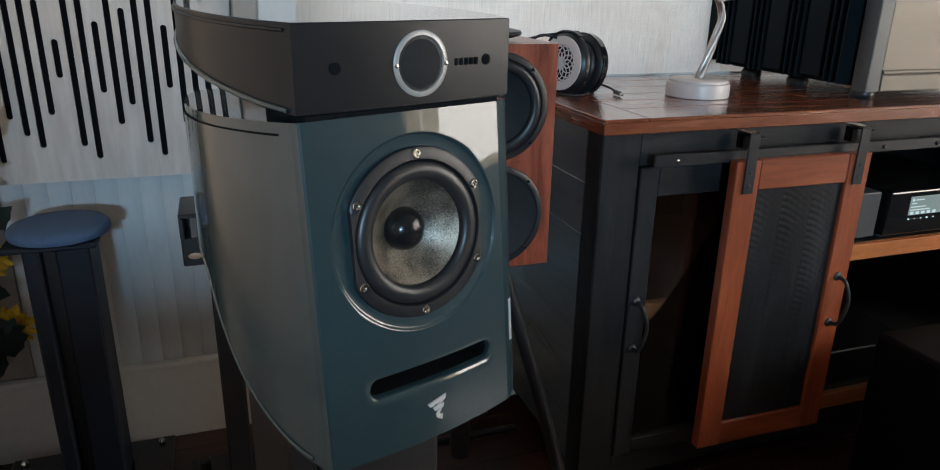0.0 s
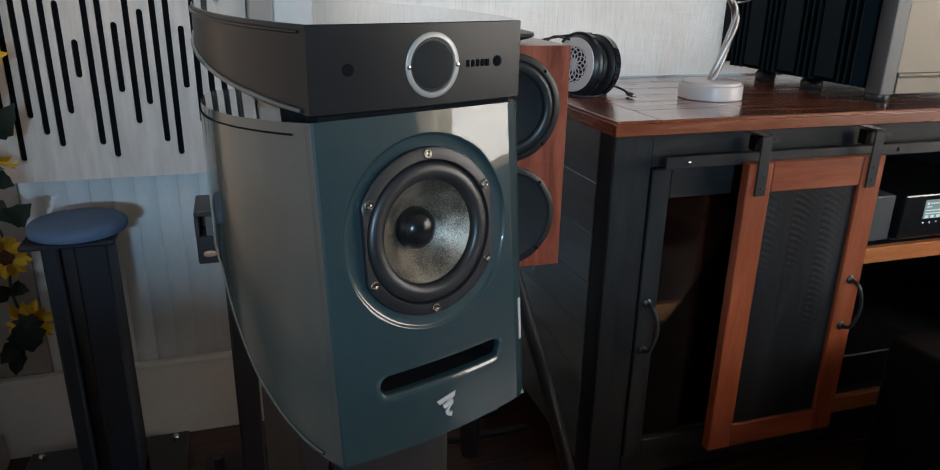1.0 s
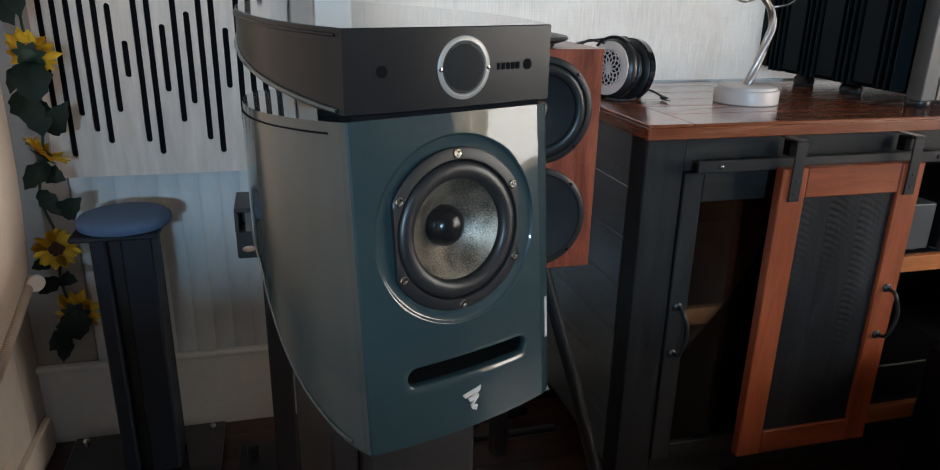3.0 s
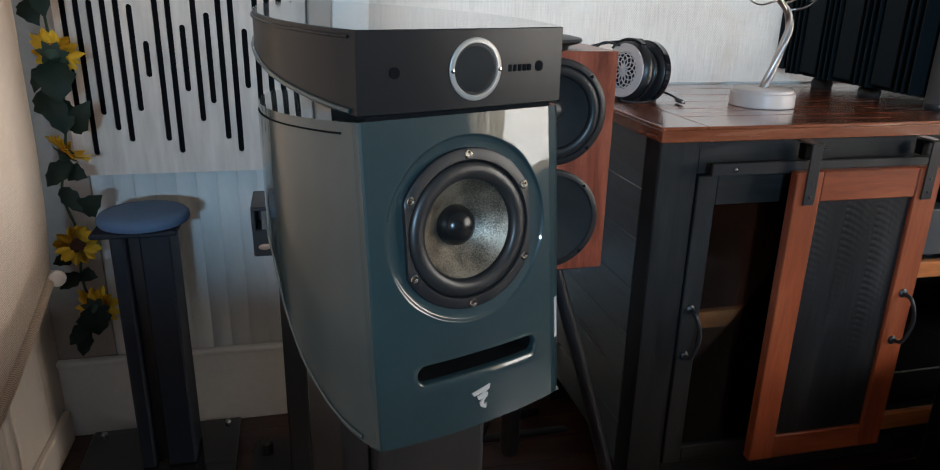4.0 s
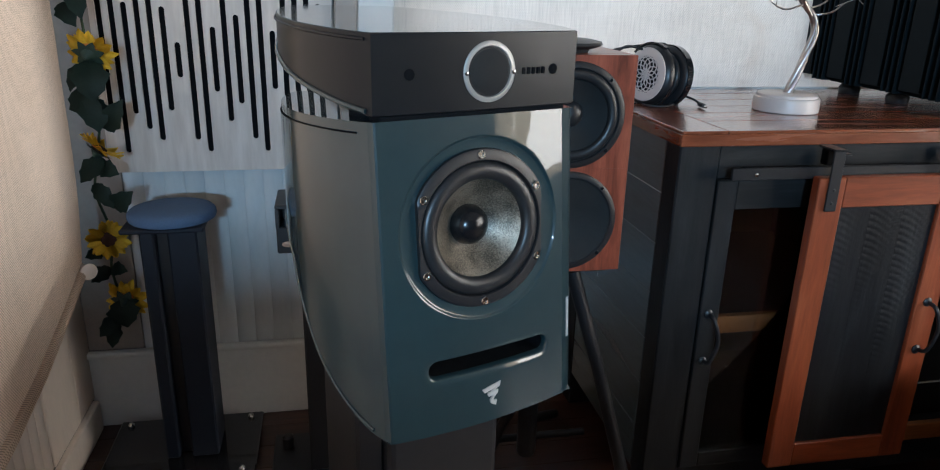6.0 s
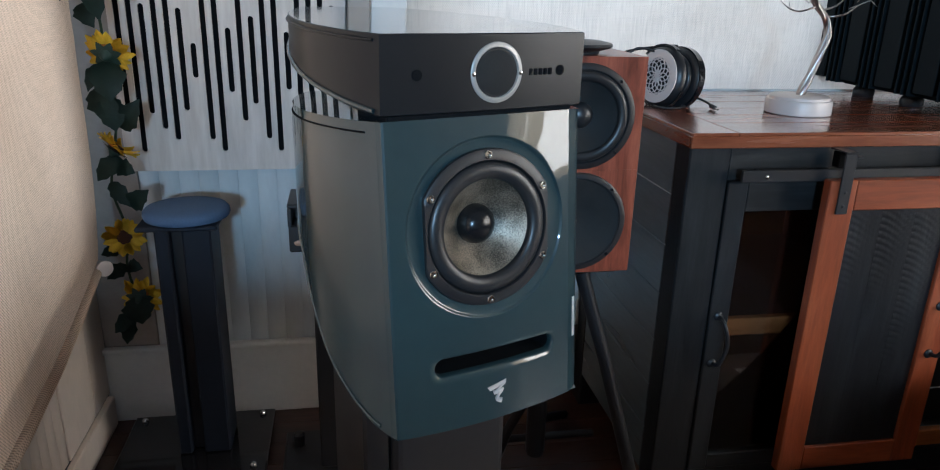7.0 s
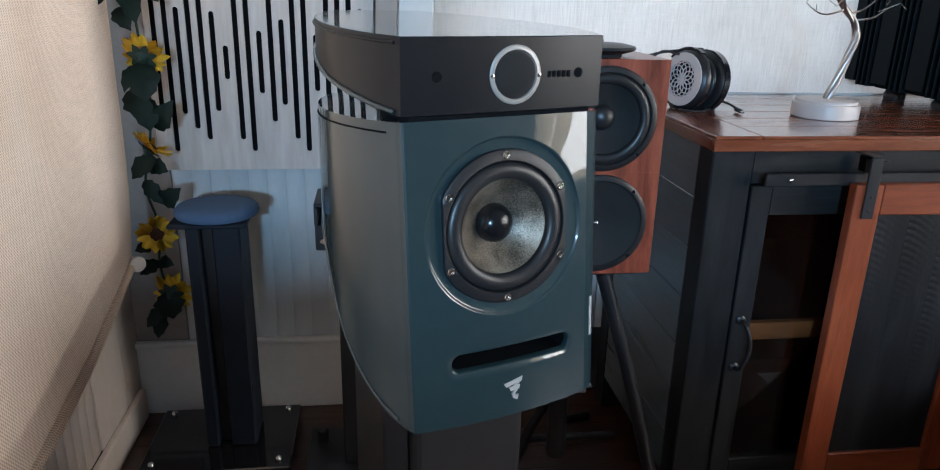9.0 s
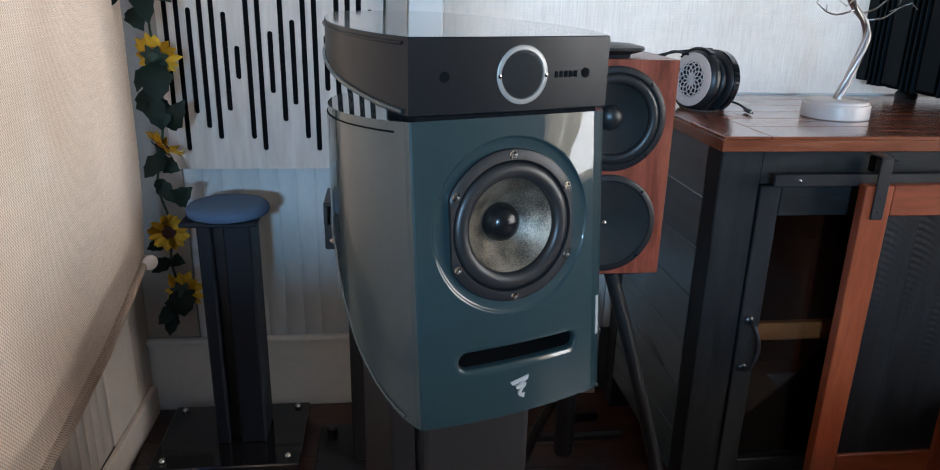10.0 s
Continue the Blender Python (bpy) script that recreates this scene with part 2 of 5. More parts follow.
CEILING_PAINT = plain("ceiling_white", (0.32, 0.312, 0.30), rough=0.8, var=0.05, scale=8, bump=0.04)
ROOM_PAINT = plain("beige_room_wall", (0.17, 0.166, 0.16), rough=0.75, var=0.08, scale=8, bump=0.05)
FLOOR_WOOD = wood("dark_red_floor_wood", (0.030, 0.012, 0.008), (0.062, 0.025, 0.015), (0.095, 0.040, 0.024), along="x", scale=6, rough=0.34, coat=0.2, pieces=0.2)
JOINT_DARK = plain("dark_joint", (0.012, 0.010, 0.009), rough=0.9, var=0.2)
BLIND_BACK = blind_cloth("pale_sheer_blind", (0.80, 0.765, 0.71), 0.03, 0.0052, u="x", through_tint=(0.97, 0.97, 0.97), weights=(0.60, 0.16, 0.05))
BLIND_SIDE = blind_cloth("cream_woven_blind", (0.80, 0.675, 0.55), 0.06, 0.0060, u="y", through_tint=(1.0, 0.87, 0.72), weights=(0.44, 0.30, 0.50))
NAVY_FELT = plain("slate_blue_felt", (0.060, 0.105, 0.195), rough=0.9, var=0.18, scale=60, bump=0.25)
STAND_PAINT = plain("dark_blue_black_paint", (0.008, 0.0115, 0.020), spec=0.3, rough=0.5, var=0.2, scale=25, bump=0.06)
GREY_STAND = plain("charcoal_stand_paint", (0.022, 0.022, 0.024), rough=0.5, var=0.12, scale=25, bump=0.05)
WHITE_PLASTIC = plain("white_plastic", (0.62, 0.55, 0.51), rough=0.35, var=0.03, scale=20, bump=0.01)
SILVER_FACE = plain("champagne_aluminium", (0.21, 0.180, 0.142), rough=0.5, metal=0.3, var=0.05, scale=60, bump=0.04, stretch=(0.05, 1, 1))
GREY_ALU = plain("grey_aluminium", (0.11, 0.11, 0.11), rough=0.5, metal=0.4, var=0.06, scale=60, bump=0.04)
FIN_BLACK = plain("black_anodised_fin", (0.006, 0.0095, 0.0115), rough=0.75, spec=0.12, var=0.15, scale=40, bump=0.03)
GREY_BOX = plain("dark_grey_plastic", (0.055, 0.058, 0.062), rough=0.45, var=0.08, scale=30, bump=0.03)
SCREEN = glow("pale_green_screen", (0.52, 0.62, 0.50), 0.42)
SCREEN_INK = glow("screen_text_light", (0.85, 0.95, 0.85), 0.8)
LED_WHITE = glow("white_led", (0.9, 0.95, 1.0), 2.2)
LED_BLUE = glow("violet_led", (0.25, 0.2, 1.0), 1.2)
PALE_PAPER = plain("pale_blue_grey_cloth", (0.66, 0.72, 0.76), rough=0.8, var=0.15, scale=20, bump=0.1)
CARD_BROWN = plain("brown_cardboard", (0.17, 0.13, 0.09), rough=0.85, var=0.15, scale=25, bump=0.1)
PETAL = plain("yellow_petal", (0.92, 0.60, 0.025), rough=0.6, var=0.2, scale=70, bump=0.15)
PETAL_BASE = plain("orange_petal_base", (0.55, 0.20, 0.02), rough=0.7, var=0.2, scale=60, bump=0.1)
SEED = plain("brown_flower_disc", (0.06, 0.022, 0.012), rough=0.95, var=0.4, scale=160, bump=0.8, dist=0.002)
LEAF = plain("dark_green_leaf", (0.012, 0.034, 0.024), rough=0.55, var=0.25, scale=40, bump=0.2)
STEM = plain("green_stem", (0.03, 0.06, 0.03), rough=0.7, var=0.2)
COPPER = plain("copper_badge", (0.40, 0.26, 0.18), rough=0.5, metal=0.3, var=0.1, scale=60)
HORN_GREY = plain("satin_grey_horn", (0.13, 0.13, 0.13), rough=0.3, var=0.1, scale=30, bump=0.02)
CABLE_BLACK = plain("black_cable", (0.015, 0.015, 0.016), rough=0.5, var=0.2)
GLASS = clear_glass("smoky_glass", (0.75, 0.78, 0.80))

# ---- mesh helpers ----
SHIFT = {}


def thing(name, x, y, z, rz=0.0, label="", category="", group="", local=False):
    """A top-level thing: an Empty at its base. Its parts are given in world metres, or with local=True in its own turned plan and world height."""
    ob = new(name)
    ob.empty_display_size = 0.05
    ob.matrix_basis = pose(x, y, z, 0, 0, rz)
    SHIFT[ob] = (0, 0, -z) if local else (-x, -y, -z)
    return tagged(ob, label, category, group)


def finish(name, bm, material, smooth=None):
    me = bpy.data.meshes.new(name)
    bmesh.ops.recalc_face_normals(bm, faces=bm.faces[:])
    bm.to_mesh(me)
    bm.free()
    for m in material if isinstance(material, (list, tuple)) else [material]:
        me.materials.append(m)
    if smooth:
        me.shade_smooth()
        if smooth < 179:
            me.set_sharp_from_angle(angle=radians(smooth))
    return me


def part(name, bm, material, parent=None, label="", smooth=None, kind="", category=""):
    """Links a bmesh as one mesh object under a thing or a part, or at top level."""
    root = parent
    while root is not None and root.parent is not None:
        root = root.parent
    if root is not None and root in SHIFT:
        bmesh.ops.translate(bm, vec=SHIFT[root], verts=bm.verts[:])
    ob = new(name, finish(name, bm, material, smooth))
    ob.parent = parent
    return tagged(ob, label, category, "", kind)


def pieces_on(name, mesh, places, parent):
    """Alike pieces that share one mesh, each an object of its own."""
    for m in places:
        ob = new(name, mesh)
        ob.parent = parent
        ob.matrix_basis = m


def add_box(bm, x0, x1, y0, y1, z0, z1, b=0.0015, seg=1, turn=None):
    vs = [bm.verts.new(c) for c in ((x0, y0, z0), (x1, y0, z0), (x1, y1, z0), (x0, y1, z0), (x0, y0, z1), (x1, y0, z1), (x1, y1, z1), (x0, y1, z1))]
    fs = [bm.faces.new([vs[i] for i in q]) for q in ((3, 2, 1, 0), (4, 5, 6, 7), (0, 1, 5, 4), (1, 2, 6, 5), (2, 3, 7, 6), (3, 0, 4, 7))]
    if turn is not None:
        bmesh.ops.transform(bm, matrix=turn, verts=vs)
    if b:
        edges = list({e for f in fs for e in f.edges})
        bmesh.ops.bevel(bm, geom=edges, offset=b, segments=seg, profile=0.5, affect="EDGES", clamp_overlap=True)
    return bm


def box(x0, x1, y0, y1, z0, z1, b=0.0015, seg=1, turn=None):
    return add_box(bmesh.new(), x0, x1, y0, y1, z0, z1, b, seg, turn)


def add_loft(bm, rings, closed=True, cap0=True, cap1=True):
    """Skins a row of rings with as many points each."""
    vr = [[bm.verts.new(p) for p in ring] for ring in rings]
    n = len(vr[0])
    for a, b in zip(vr, vr[1:]):
        for i in range(n if closed else n - 1):
            j = (i + 1) % n
            bm.faces.new((a[i], a[j], b[j], b[i]))
    if cap0:
        bm.faces.new(vr[0][::-1])
    if cap1:
        bm.faces.new(vr[-1])
    return bm


def lathe(profile, m=None, n=48, cap0=True, cap1=True, bm=None):
    """Turns a profile of (radius, height) round z, then sets it at m."""
    bm = bm or bmesh.new()
    m = m or Matrix()
    rings = [[m @ Vector((r * math.cos(2 * math.pi * k / n), r * math.sin(2 * math.pi * k / n), h)) for k in range(n)] for r, h in profile]
    return add_loft(bm, rings, True, cap0, cap1)


def smooth_line(points, steps=8):
    """A Catmull-Rom line through points."""
    p = [Vector(q) for q in points]
    p = [p[0] * 2 - p[1], *p, p[-1] * 2 - p[-2]]
    out = []
    for a, b, c, d in zip(p, p[1:], p[2:], p[3:]):
        for k in range(steps):
            t = k / steps
            out.append(0.5 * (2 * b + (c - a) * t + (2 * a - 5 * b + 4 * c - d) * t * t + (3 * b - a - 3 * c + d) * t ** 3))
    return out + [p[-2]]


def tube(points, radius, n=10, bm=None, end_radius=None):
    """A round bar along a line, tapered to end_radius where that is given."""
    bm = bm or bmesh.new()
    pts = [Vector(q) for q in points]
    rings, side = [], None
    for i, q in enumerate(pts):
        d = (pts[min(i + 1, len(pts) - 1)] - pts[max(i - 1, 0)]).normalized()
        if side is None:
            side = d.orthogonal().normalized()
        side = (side - d * side.dot(d)).normalized()
        up = d.cross(side)
        r = radius if end_radius is None else radius + (end_radius - radius) * i / (len(pts) - 1)
        rings.append([q + r * (math.cos(2 * math.pi * k / n) * side + math.sin(2 * math.pi * k / n) * up) for k in range(n)])
    return add_loft(bm, rings)


def facing(x, y, z, n=(0, -1, 0)):
    """A pose whose z axis points along n and whose y axis points up."""
    nz = Vector(n).normalized()
    nx = Vector((0, 0, 1)).cross(nz)
    nx = nx.normalized() if nx.length > 1e-4 else Vector((1, 0, 0))
    ny = nz.cross(nx)
    m = Matrix((nx, ny, nz)).transposed().to_4x4()
    m.translation = (x, y, z)
    return m


# ---- the room ----
XL, XR, YB, YF, ZC = -0.60, 3.20, 1.73, -2.60, 2.42
W_THICK = 0.14


def wall_with_hole(name, axis, at, outer, a0, a1, hole, label):
    """A wall across an axis from at to outer, from a0 to a1 along, with an opening (a, b, z0, z1) through it."""
    bm = bmesh.new()
    ha, hb, hz0, hz1 = hole
    lo, hi = min(at, outer), max(at, outer)
    for b0, b1, z0, z1 in ((a0, ha, 0, ZC), (hb, a1, 0, ZC), (ha, hb, 0, hz0), (ha, hb, hz1, ZC)):
        if axis == "y":
            add_box(bm, b0, b1, lo, hi, z0, z1, 0)
        else:
            add_box(bm, lo, hi, b0, b1, z0, z1, 0)
    return part(name, bm, ROOM_PAINT, None, label, kind="structure")


back_wall = wall_with_hole("wall_north", "y", YB + 0.012, YB + W_THICK, XL - W_THICK, XR + W_THICK, (0.19, 2.35, 0.86, 2.10), "back wall clad in painted vertical boards")
left_wall = wall_with_hole("wall_west", "x", XL - 0.012, XL - W_THICK, -0.95, YB + 0.012, (-0.85, 1.60, 0.65, 2.10), "window wall with painted beadboard under the blind")
part("wall_west_rear", box(XL - W_THICK, XL - 0.012, YF - W_THICK, -0.95, 0, ZC, 0), ROOM_PAINT, None, "plain beige wall beside the camera", kind="structure")
right_wall = wall_with_hole("wall_east", "x", XR, XR + W_THICK, YF - W_THICK, YB + 0.012, (-1.55, 0.45, 0.66, 2.10), "beige wall with a window on the far side")
# opening added to pass the rear fill and cut off its lower part
wall_with_hole("wall_south", "y", YF, YF - W_THICK, XL, XR, (-0.57, 0.18, 1.265, 2.10), "plain beige wall behind the camera with an opening added for the fill lamp")
# unseen block, added to raise the fill's lower edge on the left
part("fill_stop", box(-0.57, -0.28, YF - W_THICK, YF, 1.2652, 1.318, 0), ROOM_PAINT, None, "unseen block added to cut the rear fill light low on the left", kind="structure")
part("ceiling", box(XL - W_THICK, XR + W_THICK, YF - W_THICK, YB + W_THICK, ZC + 0.002, ZC + 0.1, 0), CEILING_PAINT, None, "plain white ceiling", kind="structure")
floor = part("floor", box(XL - W_THICK, XR + W_THICK, YF - W_THICK, YB + W_THICK, -0.12, -0.012, 0), JOINT_DARK, None, "dark red-brown wooden plank floor", kind="structure")
ground = part("ground", box(-60, 60, -60, 60, -0.5, -0.4, 0), plain("garden_ground", (0.10, 0.12, 0.06), rough=0.95, var=0.3, scale=3), None, "garden ground outside the windows", kind="structure")

# skirting and the corner board of the window wall
skirt = bmesh.new()
add_box(skirt, XL, 0.64, YB - 0.016, YB - 0.001, 0.0, 0.198, 0.002)
add_box(skirt, XL, 0.64, YB - 0.026, YB - 0.001, 0.1985, 0.214, 0.005, 2)
part("baseboard", skirt, TRIM_PAINT, back_wall, "tall painted skirting board with a rounded cap")
part("baseboard", box(XL + 0.001, XL + 0.018, YF, YB - 0.027, 0.0, 0.085, 0.003), SIDE_PAINT, left_wall, "painted skirting board")
corner = box(XL - 0.010, XL + 0.004, 1.4245, 1.604, 0.0855, 0.645, 0.002)
add_box(corner, XL - 0.010, XL + 0.004, 1.6045, YB - 0.001, 0.0855, ZC, 0.002)
part("corner_board", corner, SIDE_PAINT, left_wall, "plain painted board beside the window")

# window reveal, post and casing of the back window
part("post", box(0.046, 0.096, YB - 0.075, YB + 0.010, 0.2145, ZC, 0.003), POST_PAINT, back_wall, "taupe painted corner post")
# corner board takes the post's colour, darker than the wall boards
part("corner_post", box(XL + 0.0045, XL + 0.1375, YB - 0.006, YB + 0.010, 0.2145, ZC, 0.002), POST_PAINT, back_wall, "board in the corner, darker than the wall boards")
part("casing", box(0.0975, 0.183, YB - 0.040, YB + 0.010, 0.2145, ZC, 0.004), TRIM_PAINT, back_wall, "white window casing board")
part("window_sill", box(0.185, 2.40, YB - 0.004, YB + 0.11, 0.838, 0.868, 0.004), TRIM_PAINT, back_wall, "white window sill behind the console")
for win, wall, a0, a1, z0, z1 in (("window_1", back_wall, 0.19, 2.35, 0.86, 2.10), ("window_2", left_wall, -0.85, 1.60, 0.65, 2.10), ("window_3", right_wall, -1.55, 0.45, 0.66, 2.10)):
    bm = bmesh.new()
    for i, (p0, p1, q0, q1) in enumerate(((a0, a0 + 0.05, z0, z1), (a1 - 0.05, a1, z0, z1), (a0 + 0.05, a1 - 0.05, z1 - 0.05, z1), (a0 + 0.05, a1 - 0.05, z0, z0 + 0.05), ((a0 + a1) / 2 - 0.02, (a0 + a1) / 2 + 0.02, z0 + 0.05, z1 - 0.05))):
        if wall is back_wall:
            add_box(bm, p0, p1, YB + 0.09, YB + 0.125, q0, q1, 0.003)
        elif wall is left_wall:
            add_box(bm, XL - 0.125, XL - 0.09, p0, p1, q0, q1, 0.003)
        else:
            add_box(bm, XR + 0.09, XR + 0.125, p0, p1, q0, q1, 0.003)
    part(win, bm, TRIM_PAINT, None, "white window sash with one mullion", kind="structure")


def cloth_sheet(rows, cols, where):
    """A hanging cloth: where(i, j) in 0..1 gives its points."""
    bm = bmesh.new()
    add_loft(bm, [[where(j / cols, i / rows) for j in range(cols + 1)] for i in range(rows + 1)], closed=False, cap0=False, cap1=False)
    return bm


# roller blind of the back window: hangs to the console's top
blind_b = thing("roller_blind", 1.27, YB - 0.012, 0.875, label="pale sheer woven roller blind, drawn down behind the console", category="blind", group="window blinds")
part("cloth", cloth_sheet(24, 60, lambda s, h: Vector((0.186 + 2.16 * s, YB - 0.006 + 0.003 * math.sin(9 * s + 2 * h), 0.875 + 1.25 * h))), BLIND_BACK, blind_b, smooth=180)
part("hem_bar", box(0.19, 2.35, YB - 0.016, YB - 0.004, 0.869, 0.876, 0.002), TRIM_PAINT, blind_b, "white hem bar")
part("roller", tube([(0.17, YB - 0.03, 2.14), (2.37, YB - 0.03, 2.14)], 0.024, 14), TRIM_PAINT, blind_b, smooth=40)
# second bay of the same blind, overlapping, behind the amplifier
blind_r = thing("roller_blind", XR - 0.02, -0.5, 0.66, label="warm pale roller blind over a far window", category="blind", group="window blinds")
part("cloth", cloth_sheet(10, 10, lambda s, h: Vector((XR - 0.02, -1.57 + 2.04 * s, 0.66 + 1.47 * h))), blind_cloth("warm_blind", (0.80, 0.70, 0.55), 0.5, 0.006, u="y", through_tint=(1.0, 0.9, 0.72)), blind_r, smooth=180)
part("hem_bar", box(XR - 0.026, XR - 0.014, -1.57, 0.47, 0.645, 0.662, 0.002), TRIM_PAINT, blind_r)


# roller blind of the left window, swung a little into the room
def side_blind(s, h):
    y = 1.590 - 2.5 * s
    x = -0.530 + 0.075 * min(1.0, s / 0.3) * (1 - h) + 0.0025 * math.sin(14 * h + 3 * s)
    z0 = 0.500 - 0.115 * min(0.36, 1.590 - y) - 0.030 * max(0.0, 1.230 - y)
    # the free edge leans back towards the top and waves a little
    y += math.exp(-s * 9) * (-0.018 + 0.078 * min(1.0, h / 0.3) ** 0.8 + 0.009 * math.sin(13 * h + 0.6))
    return Vector((x, y, z0 + (2.14 - z0) * h))


blind_l = thing("roller_blind", -0.53, 1.0, 0.47, label="cream coarse-woven roller blind hanging a little crooked", category="blind", group="window blinds")
part("cloth", cloth_sheet(60, 80, side_blind), BLIND_SIDE, blind_l, smooth=180)
bar_line = [side_blind(s / 12, 0.0) + Vector((0.002, 0, -0.004)) for s in range(13)]
part("hem_bar", tube(bar_line, 0.0115, 12), BLIND_SIDE, blind_l, "hem pocket with a round bar", smooth=60)
end = side_blind(0, 0) + Vector((0.002, 0.0, -0.004))
part("end_cap", lathe([(0.0115, -0.030), (0.0125, -0.008), (0.0178, -0.004), (0.0185, 0.0), (0.0178, 0.003), (0.0150, 0.0045), (0.004, 0.0048)], facing(end.x + 0.020, end.y - 0.030, end.z + 0.002, (0.55, -0.75, 0.05)), 28), WHITE_PLASTIC, blind_l, "white plastic end cap", smooth=40)
part("roller", tube([(-0.535, -0.95, 2.15), (-0.535, 1.62, 2.15)], 0.024, 14), TRIM_PAINT, blind_l, smooth=40)

# ---- slotted acoustic panel ----
PX0, PX1, PZ0, PZ1, PY = -0.472, 0.040, 0.688, 1.30, 1.680
PITCH, SLOT_R = 0.02565, 0.0062
# lower and upper ends of each slot
SLOTS = [(0.794, 1.12), (0.733, 1.16), (0.822, 1.063), (0.787, 1.20), (0.761, 1.15), (0.829, 1.055), (0.903, 0.980), (0.761, 1.16), (0.733, 1.20), (0.871, 1.014),
         (0.804, 1.15), (0.844, 1.040), (0.762, 1.18), (0.732, 1.14), (0.877, 1.007), (0.80, 1.16), (0.76, 1.2), (0.80, 1.14), (0.85, 1.066)]


def slotted_panel():
    panel = thing("acoustic_panel", (PX0 + PX1) / 2, PY, PZ0, label="pale plywood acoustic panel with rounded vertical slots, hung on the wall", category="wall panel")
    bm = bmesh.new()
    xs = [PX0] + [-0.453 + PITCH * (i + 0.5) for i in range(len(SLOTS) - 1)] + [PX1]
    for i, (z0, z1) in enumerate(SLOTS):
        # one strip of board with a round-ended slot cut through it
        xa, xb, xc = xs[i], xs[i + 1], -0.453 + PITCH * i
        hole = []
        for k in range(9):
            a = math.pi * k / 8
            hole.append((xc + SLOT_R * math.cos(a), z1 - SLOT_R + SLOT_R * math.sin(a)))
        for k in range(9):
            a = math.pi + math.pi * k / 8
            hole.append((xc + SLOT_R * math.cos(a), z0 + SLOT_R + SLOT_R * math.sin(a)))
        rim = [(xb, z1)] + [(xb + (xa - xb) * k / 8, PZ1) for k in range(9)][1:-1] + [(xa, z1), (xa, z0)] + [(xa + (xb - xa) * k / 8, PZ0) for k in range(9)][1:-1] + [(xb, z0)]
        front_hole = [bm.verts.new((x, PY, z)) for x, z in hole]
        back_hole = [bm.verts.new((x, PY + 0.0062, z)) for x, z in hole]
        front_rim = [bm.verts.new((x, PY, z)) for x, z in rim]
        for k in range(18):
            j = (k + 1) % 18
            bm.faces.new((front_hole[k], front_hole[j], front_rim[j], front_rim[k]))
            bm.faces.new((front_hole[j], front_hole[k], back_hole[k], back_hole[j]))
        # the corners that the rim leaves open
        for x, k, zz in ((xb, 0, PZ1), (xa, 8, PZ1), (xa, 9, PZ0), (xb, 17, PZ0)):
            c = bm.verts.new((x, PY, zz))
            near = {0: 1, 8: 7, 9: 10, 17: 16}[k]
            bm.faces.new((front_rim[k], c, front_rim[near]))
    bmesh.ops.remove_doubles(bm, verts=bm.verts[:], dist=0.00005)
    part("face_board", bm, PLY, panel)
    edges = bmesh.new()
    add_box(edges, PX0 - 0.0005, PX0 + 0.006, PY + 0.0005, PY + 0.021, PZ0, PZ1, 0)
    add_box(edges, PX1 - 0.006, PX1 + 0.0005, PY + 0.0005, PY + 0.021, PZ0, PZ1, 0)
    add_box(edges, PX0 + 0.006, PX1 - 0.006, PY + 0.0005, PY + 0.021, PZ0 - 0.0005, PZ0 + 0.006, 0)
    add_box(edges, PX0 + 0.006, PX1 - 0.006, PY + 0.0005, PY + 0.021, PZ1 - 0.006, PZ1 + 0.0005, 0)
    part("edge_strip", edges, PLY, panel, "bare plywood edge")
    part("backing", box(PX0 + 0.0065, PX1 - 0.0065, PY + 0.0064, YB - 0.002, PZ0 + 0.0065, PZ1 - 0.0065, 0), FELT, panel, "black absorbent backing")


slotted_panel()


# ---- teal loudspeaker with a separate tweeter head ----
SPX, SPY, SPYAW = 0.1868, 0.7100, 20.0
SIDE = [(0.127, 0.0), (0.1415, 0.035), (0.152, 0.08), (0.157, 0.13), (0.154, 0.19), (0.141, 0.26), (0.118, 0.33), (0.09, 0.39), (0.072, 0.42)]
Z_TOP, Z_BOT = 0.980, 0.622


def side_curve(v):
    for (u0, v0), (u1, v1) in zip(SIDE, SIDE[1:]):
        if v <= v1:
            k = (v - v0) / (v1 - v0)
            k = k * 0.85 + 0.15 * k * k * (3 - 2 * k)
            return u0 + (u1 - u0) * k
    return SIDE[-1][0]


def body_top(v):
    return Z_TOP - 0.06 * max(0.0, v)


def body_bottom(v):
    v = max(0.0, v)
    return Z_BOT + 0.10 * v + 2.6 * v * v if v < 0.22 else Z_BOT + 0.022 + 2.6 * 0.0484 + (v - 0.22) * 0.25


def lean(u, z):
    """How far the front stands forward: it leans out and bows towards its foot."""
    s = (Z_TOP - z) / (Z_TOP - Z_BOT)
    return -0.035 * s - 0.012 * s * (1 - (u / 0.127) ** 2)


def dense(points, steps=5):
    return [(p.x, p.y) for p in smooth_line([(u, v, 0) for u, v in points], steps)]


SIDE_LINE = dense(SIDE)


def shell(zt, zb, tilt, levels=26, grow=0.0, v_from=0.0):
    """The curved box behind the front, open at the front."""
    line = [(u + grow, v) for u, v in SIDE_LINE if v >= v_from]
    outline = [(-u, v) for u, v in line] + [(u, v) for u, v in line[::-1]]
    rings = []
    for j in range(levels + 1):
        k = j / levels
        ring = []
        for u, v in outline:
            z = zb(v) + (zt(v) - zb(v)) * k
            ring.append(Vector((u, v + (tilt(u, z) if tilt else 0.0) * max(0.0, 1 - v / 0.30), z)))
        rings.append(ring)
    return rings, len(line)


